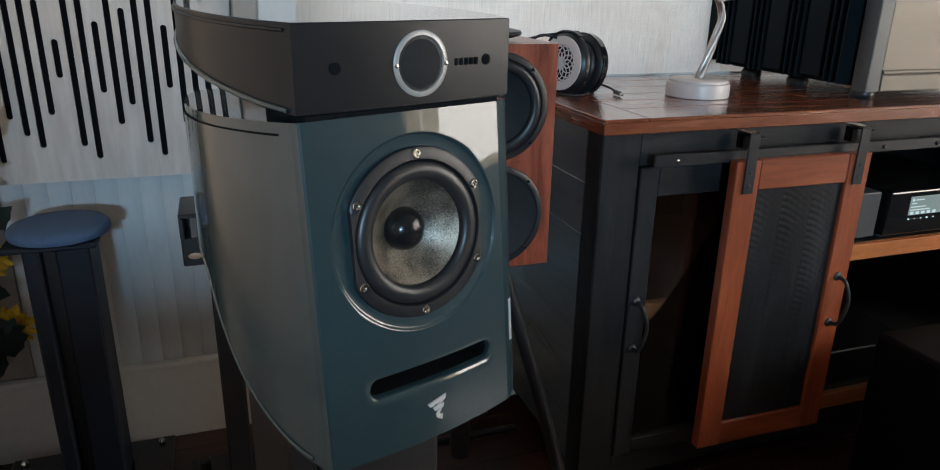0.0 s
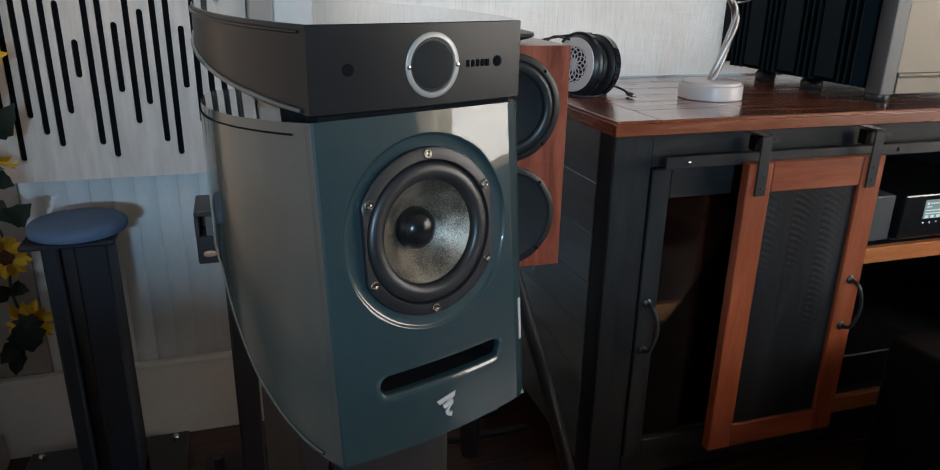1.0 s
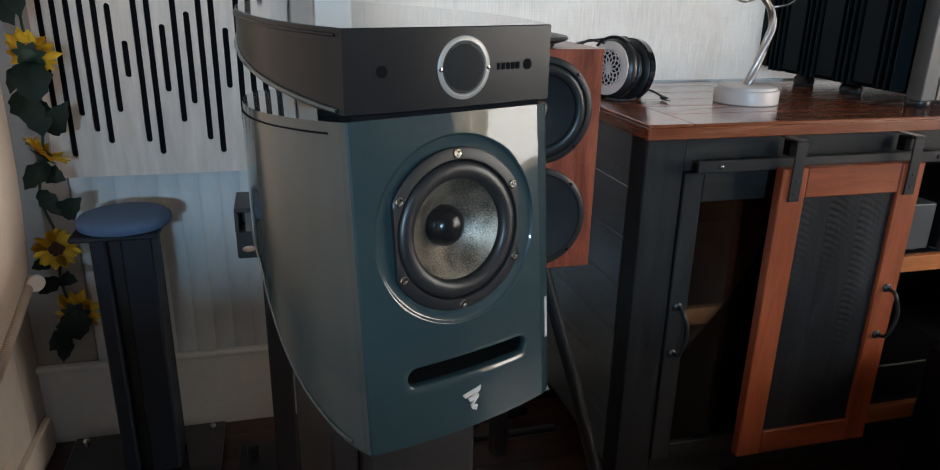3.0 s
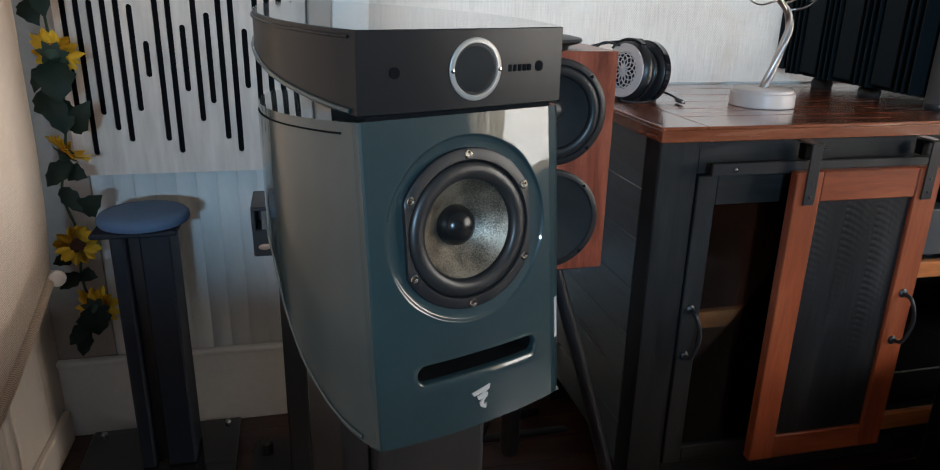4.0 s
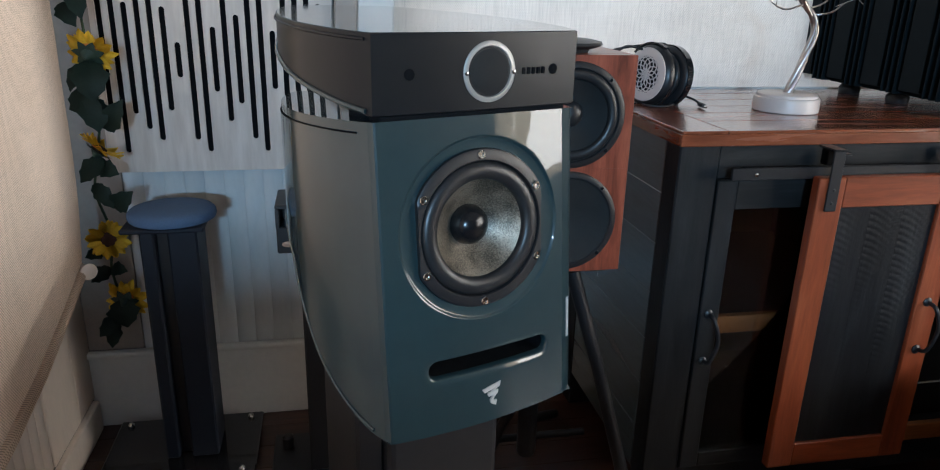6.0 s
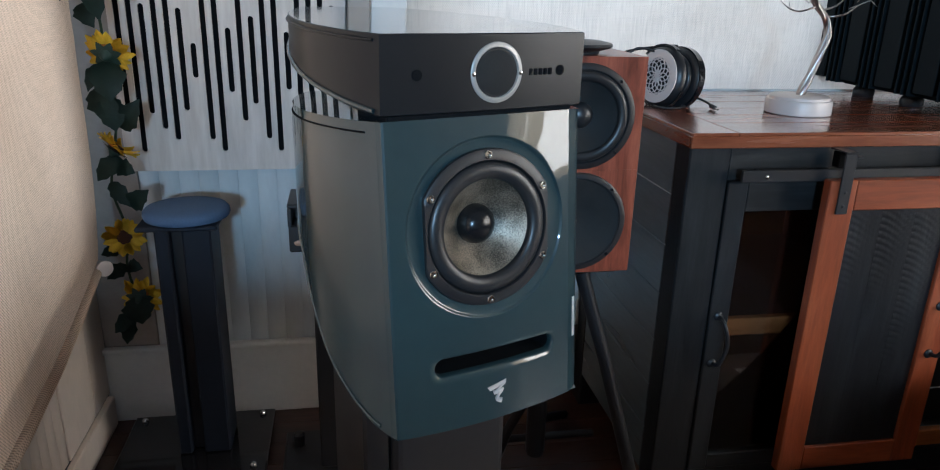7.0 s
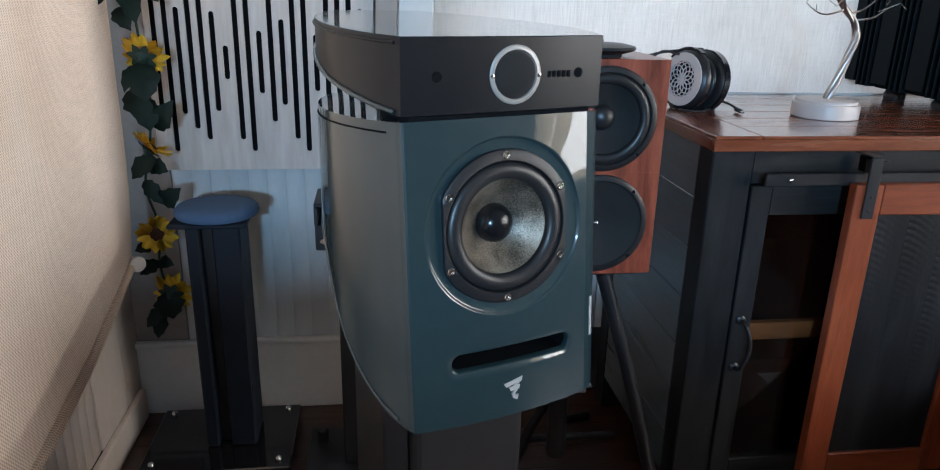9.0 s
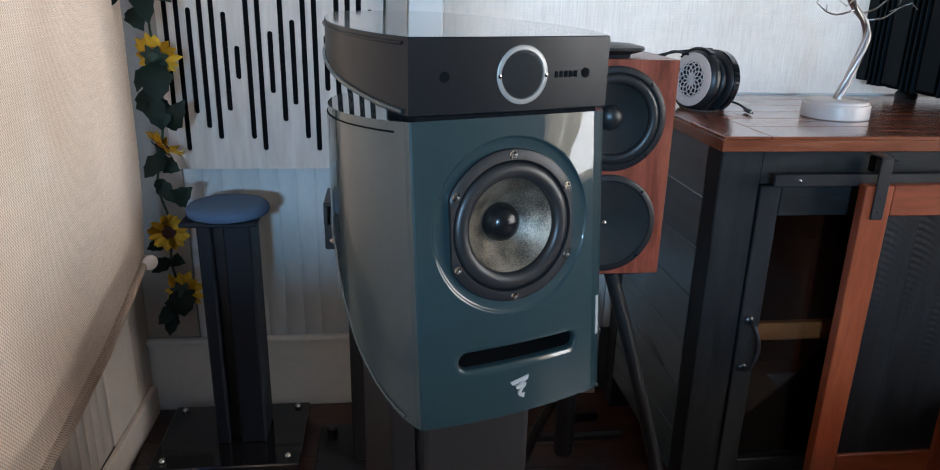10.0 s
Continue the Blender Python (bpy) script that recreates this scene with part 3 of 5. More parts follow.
def speaker():
    sp = thing("loudspeaker", SPX, SPY, Z_BOT, SPYAW, "glossy teal-grey bookshelf loudspeaker with separate dark tweeter head on a stand", "loudspeaker", local=True)
    edge_lean = lambda u, z: -0.035 * (Z_TOP - z) / (Z_TOP - Z_BOT)
    rings, n = shell(body_top, body_bottom, edge_lean)
    depths = [v for u, v in SIDE_LINE]
    bm = bmesh.new()
    add_loft(bm, [[p for p, v in zip(ring[:n], depths) if v > 0.005] for ring in rings], closed=False, cap0=False, cap1=False)
    add_loft(bm, [[p for p, v in zip(ring[n:], depths[::-1]) if v > 0.005] for ring in rings], closed=False, cap0=False, cap1=False)
    # top and bottom sheets between the two sides
    for ring in (rings[0], rings[-1]):
        left, right = ring[:n], ring[n:][::-1]
        add_loft(bm, [[a.lerp(b, k / 6) for k in range(7)] for a, b in zip(left, right)], closed=False, cap0=False, cap1=False)
    bmesh.ops.remove_doubles(bm, verts=bm.verts[:], dist=0.0002)
    body = part("body", bm, LACQUER, sp, smooth=35)
    # raised side panels
    for sign, nm in ((-1, "side_panel"), (1, "side_panel")):
        line = [(u, v) for u, v in SIDE_LINE if 0.005 <= v <= 0.40]
        sheet = []
        for j in range(25):
            k = j / 24
            row = []
            for u, v in line:
                zb, zt = body_bottom(v) + 0.011, body_top(v) - 0.012
                z = zb + (zt - zb) * k
                row.append(Vector((sign * (u - 0.0006 + 0.0022 * min(1.0, v / 0.06)), v + edge_lean(u, z) * max(0.0, 1 - v / 0.30), z)))
            sheet.append(row)
        inner = [[Vector((p.x - sign * 0.0040, p.y, p.z)) for p in row] for row in sheet]
        bm = bmesh.new()
        add_loft(bm, sheet, closed=False, cap0=False, cap1=False)
        rim_out = sheet[0] + [r[-1] for r in sheet[1:-1]] + sheet[-1][::-1] + [r[0] for r in sheet[1:-1]][::-1]
        rim_in = inner[0] + [r[-1] for r in inner[1:-1]] + inner[-1][::-1] + [r[0] for r in inner[1:-1]][::-1]
        add_loft(bm, [rim_out, rim_in], closed=True, cap0=False, cap1=False)
        bmesh.ops.remove_doubles(bm, verts=bm.verts[:], dist=0.0001)
        part(nm, bm, LACQUER, body, smooth=35)

    # dark groove under the top rim and a rounded bead along the foot, on each side
    for sign in (-1, 1):
        groove, bead = [], []
        for u, v in SIDE_LINE:
            if 0.016 < v < 0.405:
                k = max(0.0, 1 - v / 0.30)
                zt, zb = body_top(v) - 0.0115, body_bottom(v) + 0.006
                groove.append((sign * (u + 0.0007), v + edge_lean(u, zt) * k, zt))
                bead.append((sign * (u + 0.0006), v + edge_lean(u, zb) * k, zb))
        part("rim_groove", tube(groove, 0.0011, 6), FELT, body, "dark groove under the top rim", smooth=60)
        part("foot_bead", tube(bead, 0.0024, 8), LACQUER, body, smooth=60)

    # front baffle: driver recess above, port slot below
    DCU, DCZ, REC = -0.0015, 0.854, 0.1040
    zs = 0.735
    bm = bmesh.new()
    # the outer edge carries a broad shallow facet, the other only a small round
    half = 0.1268
    facets = {-1: (0.0030, 0.0012), 1: (0.0150, 0.0040)}
    flat_l, flat_r = half - facets[-1][0], half - facets[1][0]

    def rect(u0, u1, z0, z1, nu, nz):
        out = [(u0 + (u1 - u0) * k / nu, z0) for k in range(nu)] + [(u1, z0 + (z1 - z0) * k / nz) for k in range(nz)]
        return out + [(u1 + (u0 - u1) * k / nu, z1) for k in range(nu)] + [(u0, z1 + (z0 - z1) * k / nz) for k in range(nz)]

    def on_front(u, z, deep=0.0):
        return Vector((u, lean(u, z) + deep, z))

    rim = rect(-flat_l, flat_r, zs, body_top(0), 40, 40)
    ring_of = lambda r: [(DCU + r * math.cos(a), DCZ + r * math.sin(a)) for a in (math.atan2(z - DCZ, u - DCU) for u, z in rim)]
    rings = [[on_front(u, z) for u, z in rim]]
    edge = ring_of(REC)
    for k in (0.5, 0.8, 0.95, 1.0):
        rings.append([on_front(a + (c - a) * k, b + (d - b) * k) for (a, b), (c, d) in zip(rim, edge)])
    for r, deep in ((REC - 0.0008, 0.0008), (REC - 0.0022, 0.0022), (REC - 0.0034, 0.0026), (0.096, 0.0030), (0.092, 0.0034), (0.080, 0.0036)):
        rings.append([on_front(u, z, deep) for u, z in ring_of(r)])
    add_loft(bm, rings, cap0=False, cap1=False)
    rim = rect(-flat_l, flat_r, Z_BOT, zs, 40, 16)
    PCU, PCZ, PA = 0.0035, 0.699, 0.0705

    def slot(r):
        out = []
        for u, z in rim:
            c = max(-PA, min(PA, u - PCU))
            d = Vector((u - PCU - c, z - PCZ)).normalized()
            out.append((PCU + c + d.x * r, PCZ + d.y * r))
        return out

    rings = [[on_front(u, z) for u, z in rim]]
    edge = slot(0.0125)
    for k in (0.5, 0.85, 1.0):
        rings.append([on_front(a + (c - a) * k, b + (d - b) * k) for (a, b), (c, d) in zip(rim, edge)])
    for r, deep in ((0.0116, 0.0007), (0.0107, 0.0022), (0.0100, 0.0050), (0.0097, 0.0085)):
        rings.append([on_front(u, z, deep) for u, z in slot(r)])
    add_loft(bm, rings, cap0=False, cap1=False)
    throat = [[on_front(u, z, deep) for u, z in slot(rr)] for rr, deep in ((0.0098, 0.0080), (0.0098, 0.03), (0.0088, 0.09))]
    bmesh.ops.remove_doubles(bm, verts=bm.verts[:], dist=0.0003)
    baffle = part("front_baffle", bm, LACQUER, sp, "glossy teal-grey baffle with a dished driver recess and a port slot", smooth=50)
    for sign in (-1, 1):
        facet, back = facets[sign]
        flat = half - facet
        u1, v1 = next((u, v) for u, v in SIDE_LINE if v > 0.005)
        strip = []
        for j in range(31):
            z = Z_BOT + (body_top(0) - Z_BOT) * j / 30
            z1 = body_bottom(v1) + (body_top(v1) - body_bottom(v1)) * j / 30
            row = [on_front(sign * (flat + facet * k), z, back * k) for k in (0, 0.5, 0.86)] + [on_front(sign * half, z, back + 0.0018)]
            strip.append(row + [Vector((sign * u1, v1 + edge_lean(u1, z1) * (1 - v1 / 0.30), z1))])
        part("edge_facet", add_loft(bmesh.new(), strip, closed=False, cap0=False, cap1=False), LACQUER, baffle, smooth=30)
        if sign > 0:
            # pale strip laid on the facet as a ready-made vertical highlight
            mark = [[on_front(u, 0.695 + 0.052 * j / 6, back * (u - flat) / facet + d) for u, d in ((0.1205, 0.0002), (0.1205, -0.0010), (0.1255, -0.0008), (0.1255, 0.0004))] for j in range(7)]
            part("edge_highlight", add_loft(bmesh.new(), mark), EMBLEM_WHITE, sp, "narrow pale strip that stands in for a highlight on the baffle's edge")
    part("port_liner", add_loft(bmesh.new(), throat, cap0=False, cap1=True), FELT, baffle, "black port throat")

    # bass driver, set on the leaning front
    tilt = math.atan2(0.035, Z_TOP - Z_BOT)
    v0 = lean(DCU, 0.854) + 0.0034
    m = facing(DCU - 0.001, v0, 0.8535, (0, -math.cos(tilt), math.sin(tilt)))
    flange = lathe([(0.090, -0.004), (0.0915, 0.0006), (0.0905, 0.0032), (0.0875, 0.0045), (0.0785, 0.0045), (0.0768, 0.002), (0.0768, -0.003)], m, 96, cap0=False, cap1=False)
    for vert in flange.verts:
        # the flange is cut straight on both sides
        q = m.inverted() @ vert.co
        if abs(q.x) > 0.0805:
            q.x = math.copysign(0.0805, q.x)
            vert.co = m @ q
    woofer = part("woofer", flange, BLACK_SATIN, sp, "black bass driver with speckled cone", smooth=40)
    surround = [(0.0768, -0.001)] + [(0.0665 + 0.0098 * math.cos(a), 0.0005 + 0.0058 * math.sin(a)) for a in (math.pi * k / 10 for k in range(11))] + [(0.0563, -0.003)]
    part("surround", lathe(surround, m, 80, cap0=False, cap1=False), BLACK_RUBBER, woofer, "black rubber roll surround", smooth=60)
    cone = [(0.0566, -0.0028), (0.048, -0.0108), (0.038, -0.0190), (0.028, -0.0268), (0.018, -0.034)]
    part("cone", lathe(cone, m, 80, cap0=False, cap1=True), CONE, woofer, "speckled grey glass-fibre cone", smooth=60)
    cap = [(0.0240, -0.0310), (0.0237, -0.0260), (0.0220, -0.0200), (0.0186, -0.0150), (0.0135, -0.0113), (0.0068, -0.0091), (0.0008, -0.0085)]
    part("dust_cap", lathe(cap, m, 40, cap0=True, cap1=True), CAP_BLACK, woofer, "black glossy bullet dust cap", smooth=60)
    screw_bm = lathe([(0.0050, 0.0), (0.0050, 0.0012), (0.0043, 0.0019), (0.0030, 0.0019), (0.0025, 0.0014), (0.0024, -0.0016), (0.0004, -0.0016)], None, 18, cap0=True, cap1=True)
    screw_me = finish("screw", screw_bm, CHROME, 40)
    rot = Matrix.Translation((0, 0, -Z_BOT))
    pieces_on("screw", screw_me, [rot @ m @ pose(0.0845 * math.cos(radians(a)), 0.0845 * math.sin(radians(a)), 0.0046) for a in (90, 30, -30, -90, -150, 150)], woofer)

    # emblem: a folded ribbon
    em = bmesh.new()
    quads = [((-0.0122, 0.0068), (0.0117, 0.0117), (0.0103, 0.0071), (-0.0094, 0.0027)), ((0.0103, 0.0072), (0.0052, 0.0062), (-0.0058, 0.0004), (-0.0012, 0.0008)),
             ((-0.0056, 0.0022), (0.0078, 0.0034), (0.0066, -0.0008), (-0.0044, -0.0020)), ((0.0076, 0.0018), (0.0030, 0.0004), (-0.0030, -0.0058), (0.0010, -0.0052)),
             ((-0.0030, -0.0057), (0.0010, -0.0052), (0.0022, -0.0078), (-0.0022, -0.0094)), ((0.0020, -0.0076), (0.0052, -0.0070), (0.0034, -0.0122), (-0.0022, -0.0094))]
    for i, q in enumerate(quads):
        d = -0.0012 - 0.0003 * i
        base = [on_front(0.001 + x * 1.08, 0.6555 + y * 1.15, 0.001) for x, y in q]
        front = [on_front(0.001 + x * 1.08, 0.6555 + y * 1.15, d) for x, y in q]
        add_loft(em, [base, front])
    part("emblem", em, EMBLEM_WHITE, sp, "small silver ribbon-shaped emblem")

    # tweeter head
    hb = lambda v: 0.9835 + 0.15 * max(0.0, v)
    ht = lambda v: 1.0675 + 0.03 * max(0.0, v)
    line = [(u, v) for u, v in SIDE_LINE]
    outline = [(-u, v) for u, v in line] + [(u, v) for u, v in line[::-1]]
    front = [(0.127 - 0.254 * k / 16, 0.0) for k in range(1, 16)]
    outline += front
    rings = []
    for k, inset in ((0.0, 0.006), (0.012, 0.0025), (0.035, 0.0), (0.10, 0.0), (0.3, 0.0), (0.5, 0.0), (0.7, 0.0), (0.93, 0.0), (0.987, 0.0), (1.0, 0.0012)):
        ring = []
        for u, v in outline:
            s = 1 - inset / 0.14
            bow = -0.004 * (1 - (u / 0.127) ** 2) if v == 0.0 else 0.0
            ring.append(Vector((u * s, (v + bow - 0.2) * s + 0.2, hb(v) + (ht(v) - hb(v)) * k)))
        rings.append(ring)
    bm = bmesh.new()
    add_loft(bm, rings, cap0=True, cap1=False)
    head = part("tweeter_head", bm, HEAD_PAINT, sp, "dark satin-grey tweeter housing", smooth=40)
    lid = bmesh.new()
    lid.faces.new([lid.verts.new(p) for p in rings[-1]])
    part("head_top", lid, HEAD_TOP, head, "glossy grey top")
    # beads along the upper and lower edge of each side
    for sign in (-1, 1):
        for fz, r in ((lambda v: ht(v) - 0.0065, 0.0017), (lambda v: hb(v) + 0.006, 0.0028)):
            part("edge_bead", tube([(sign * (u + 0.0012), v, fz(v)) for u, v in SIDE_LINE if 0.004 < v < 0.41], r, 8), HEAD_PAINT if r < 0.0025 else LACQUER, head, smooth=60)
    neck = bmesh.new()
    add_loft(neck, [[Vector((0.119 * math.sin(a) * k, 0.075 - 0.072 * math.cos(a) * k, z)) for a in (2 * math.pi * i / 40 for i in range(40))] for k, z in ((1.0, 0.965), (1.0, 0.992), (0.9, 1.0))])
    add_box(neck, -0.118, 0.118, 0.004, 0.03, 0.970, 0.9895, 0.002)
    part("neck", neck, FELT, sp, "black joint under the head", smooth=40)
    tm = facing(0.008, -0.0036, 1.0262, (0, -1, 0))
    ring = part("tweeter_ring", lathe([(0.0325, -0.002), (0.0325, 0.0012), (0.0315, 0.0020), (0.0275, 0.0020), (0.0265, 0.0008), (0.0262, -0.003)], tm, 64, cap0=False, cap1=False), RING_METAL, head, "pale brushed metal ring", smooth=40)
    part("tweeter_mesh", lathe([(0.0268, -0.001), (0.022, 0.0012), (0.014, 0.0030), (0.006, 0.0038), (0.0008, 0.0040)], tm, 48, cap0=False), MESH_BLACK, head, "black perforated tweeter mesh", smooth=60)
    small = finish("ring_screw", lathe([(0.0022, 0.0), (0.0022, 0.0012), (0.0012, 0.0014)], None, 12), CHROME, 40)
    pieces_on("ring_screw", small, [Matrix.Translation((0, 0, -Z_BOT)) @ tm @ pose(s * 0.0297, -0.001, 0.0019) for s in (-1, 1)], head)
    for u in (-0.0865, 0.0935):
        part("grille_socket", lathe([(0.0058, -0.002), (0.0058, 0.0005), (0.0046, 0.0008), (0.0005, 0.0008)], facing(u, -0.0022, 1.0262, (0, -1, 0)), 20), FELT, head, "black grille socket", smooth=40)
    # maker's name as plain bars
    for i in range(5):
        u = 0.0505 + 0.0066 * i
        part("name_bar", box(u, u + 0.0048, -0.0042, -0.0015, 1.0218, 1.0292, 0.0008), FELT, head)
    return sp


speaker()

# stand of the teal loudspeaker
stand = thing("speaker_stand", SPX, SPY, 0.0, SPYAW, "charcoal column stand under the teal loudspeaker", "speaker stand", local=True)
part("column", box(-0.075, 0.105, 0.09, 0.24, 0.03, 0.60, 0.012, 3), GREY_STAND, stand)
part("side_channel", box(-0.115, -0.0765, 0.10, 0.22, 0.03, 0.60, 0.004), BLACK_SATIN, stand, "black cable channel")
part("top_plate", box(-0.09, 0.09, 0.06, 0.30, 0.601, 0.609, 0.003), BLACK_SATIN, stand)
part("base_plate", box(-0.16, 0.16, 0.0, 0.34, 0.006, 0.0295, 0.004), BLACK_SATIN, stand)
for u, v in ((-0.14, 0.02), (0.14, 0.02), (-0.14, 0.32), (0.14, 0.32)):
    part("spike", lathe([(0.002, 0.0), (0.007, 0.006)], pose(u, v, 0.0), 12), CHROME, stand)
bm = bmesh.new()
for v0, v1 in ((0.075, 0.105), (0.25, 0.28)):
    add_box(bm, -0.08, 0.08, v0, v1, 0.6095, max(0.612, body_bottom((v0 + v1) / 2) + 0.004), 0.003)
part("cradle", bm, BLACK_RUBBER, stand, "rubber cradle blocks under the sloping foot")

# ---- round-topped stand in the corner ----
rs = thing("plant_stand", -0.335, 1.55, 0.0, label="dark blue-black column stand with a round slate-blue felt pad on top", category="stand")
part("pad", lathe([(0.080, 0.6165), (0.090, 0.619), (0.0925, 0.625), (0.0915, 0.633), (0.086, 0.639), (0.070, 0.6425), (0.03, 0.644), (0.001, 0.6445)], pose(-0.320, 1.545, 0), 56), NAVY_FELT, rs, "round slate-blue felt pad", smooth=50)
part("top_plate", box(-0.414, -0.246, 1.468, 1.630, 0.605, 0.616, 0.003), STAND_PAINT, rs)
part("column", box(-0.325, -0.264, 1.49, 1.60, 0.036, 0.6045, 0.004), STAND_PAINT, rs)
part("column", box(-0.382, -0.352, 1.49, 1.60, 0.036, 0.6045, 0.004), STAND_PAINT, rs)
part("cable_channel", box(-0.3515, -0.3255, 1.515, 1.595, 0.036, 0.6045, 0.001), BLACK_SATIN, rs, "black recessed channel")
part("base_plate", box(-0.525, -0.175, 1.395, 1.670, 0.014, 0.0355, 0.003), BLACK_GLOSS, rs, "black glossy base plate")
bolt = finish("spike_bolt", lathe([(0.0025, -0.030), (0.006, -0.022), (0.006, 0.0), (0.008, 0.001), (0.008, 0.006), (0.005, 0.010), (0.001, 0.0115)], None, 14), CHROME, 40)
pieces_on("spike_bolt", bolt, [pose(x + 0.335, y - 1.55, 0.0355) for x, y in ((-0.497, 1.425), (-0.205, 1.425), (-0.497, 1.645), (-0.205, 1.645))], rs)

# ---- small black horn loudspeaker behind ----
hs = thing("horn_speaker", -0.045, 1.42, 0.0, label="small black loudspeaker with a grey horn on a slim column stand", category="loudspeaker")
bm = bmesh.new()
# case: the face is cut back in the middle where the horn sits
add_box(bm, -0.100, 0.03, 1.385, 1.50, 0.580, 0.638, 0.003)
add_box(bm, -0.100, 0.03, 1.44, 1.50, 0.6385, 0.678, 0.002)
add_box(bm, -0.100, -0.092, 1.375, 1.4395, 0.6385, 0.678, 0.0015)
add_box(bm, -0.100, 0.03, 1.375, 1.50, 0.6785, 0.687, 0.002)
part("case", bm, BLACK_SATIN, hs)
horn = bmesh.new()
add_loft(horn, [[Vector((-0.020 + sx * (0.022 + 0.038 * k * k), 1.438 - 0.058 * k, 0.658 + sz * (0.010 + 0.0095 * k))) for sx, sz in ((-1, -1), (1, -1), (1, 1), (-1, 1))] for k in (0, 0.25, 0.5, 0.75, 1.0)], cap0=True, cap1=False)
part("horn", horn, HORN_GREY, hs, "satin grey flared horn", smooth=40)
part("badge", lathe([(0.0125, 0.0), (0.0125, 0.0012), (0.011, 0.0018)], facing(-0.0775, 1.3846, 0.601, (0, -1, 0)) @ Matrix.Diagonal((1.0, 0.5, 1.0, 1.0)), 24), COPPER, hs, "small oval copper badge", smooth=40)
part("column", box(-0.058, -0.010, 1.415, 1.47, 0.02, 0.5795, 0.004), BLACK_SATIN, hs)
part("base_plate", box(-0.15, 0.09, 1.33, 1.58, 0.002, 0.0195, 0.004), BLACK_SATIN, hs)
part("clamp", lathe([(0.014, 0.0), (0.014, 0.03), (0.010, 0.034)], pose(-0.115, 1.52, 0.0196), 16), BLACK_RUBBER, hs, "black clamp knob", smooth=40)
hs.location.x += 0.010

# ---- rosewood loudspeaker on a tripod stand ----
ws = thing("loudspeaker", 0.445, 1.27, 0.607, label="rosewood-veneered two-driver loudspeaker with black round drivers", category="loudspeaker")
cab = box(0.335, 0.5575, 1.1775, 1.40, 0.607, 1.006, 0.002)
for z0, z1, zc in ((0.607, 0.805, 0.708), (0.805, 1.006, 0.902)):
    rim = [(0.335 + 0.2225 * k / 20, z0) for k in range(20)] + [(0.5575, z0 + (z1 - z0) * k / 20) for k in range(20)] + [(0.5575 - 0.2225 * k / 20, z1) for k in range(20)] + [(0.335, z1 + (z0 - z1) * k / 20) for k in range(20)]
    hole = [(0.446 + 0.088 * math.cos(a), zc + 0.088 * math.sin(a)) for a in (math.atan2(z - zc, x - 0.446) for x, z in rim)]
    add_loft(cab, [[Vector((x, 1.177, z)) for x, z in rim], [Vector((x, 1.1515, z)) for x, z in rim], [Vector((0.446 + (x - 0.446) * 0.988, 1.150, zc + (z - zc) * 0.999)) for x, z in rim], [Vector((x, 1.150, z)) for x, z in hole], [Vector((x, 1.1772, z)) for x, z in hole]], cap0=False, cap1=False)
part("cabinet", cab, ROSEWOOD, ws)
for zc, xc, kind in ((0.902, 0.446, "mid"), (0.708, 0.446, "bass")):
    m = facing(xc, 1.149, zc, (0, -1, 0))
    flange = part("driver", lathe([(0.0935, -0.001), (0.0935, 0.0045), (0.0915, 0.0062), (0.083, 0.0066), (0.081, 0.004)], m, 64, cap0=False, cap1=False), BLACK_SATIN, ws, "round black driver", smooth=40)
    if kind == "mid":
        part("surround", lathe([(0.0815, 0.003)] + [(0.0715 + 0.009 * math.cos(a), 0.003 + 0.006 * math.sin(a)) for a in (math.pi * k / 8 for k in range(9))] + [(0.0625, 0.001)], m, 56, cap0=False, cap1=False), BLACK_RUBBER, flange, smooth=60)
        part("cone", lathe([(0.0628, 0.001), (0.045, -0.009), (0.024, -0.019)], m, 56, cap0=False, cap1=True), MESH_BLACK, flange, "black dished cone", smooth=60)
        part("dust_cap", lathe([(0.0235, -0.0185), (0.021, -0.012), (0.014, -0.007), (0.006, -0.0045), (0.0008, -0.004)], m, 32, cap0=False), BLACK_RUBBER, flange, smooth=60)
    else:
        part("cone", lathe([(0.0815, 0.0045), (0.060, -0.002), (0.035, -0.010), (0.012, -0.018)], m, 56, cap0=False, cap1=True), MESH_BLACK, flange, "black flat cone", smooth=60)
        part("phase_plug", lathe([(0.0065, -0.019), (0.006, -0.008), (0.004, -0.004), (0.0008, -0.0025)], m, 20, cap0=False), CHROME, flange, "small bright phase plug", smooth=60)
    sc = finish("screw", lathe([(0.003, 0.0), (0.003, 0.001), (0.0018, 0.0014)], None, 10), BLACK_GLOSS, 40)
    pieces_on("screw", sc, [Matrix.Translation((-0.445, -1.27, -0.607)) @ m @ pose(0.0878 * math.cos(radians(a)), 0.0878 * math.sin(radians(a)), 0.0064) for a in (45, -45, 135, -135)], flange)
puck = thing("isolation_puck", 0.44, 1.22, 1.006, label="flat black domed pad lying on the rosewood loudspeaker", category="pad")
part("foot", lathe([(0.045, 1.0062), (0.047, 1.012)], pose(0.44, 1.215, 0), 32), BLACK_RUBBER, puck, smooth=40)
part("disc", lathe([(0.050, 1.0122), (0.0655, 1.0165), (0.070, 1.020), (0.068, 1.0245), (0.050, 1.0285), (0.02, 1.0305), (0.001, 1.031)], pose(0.44, 1.215, 0), 48), BLACK_SATIN, puck, smooth=50)

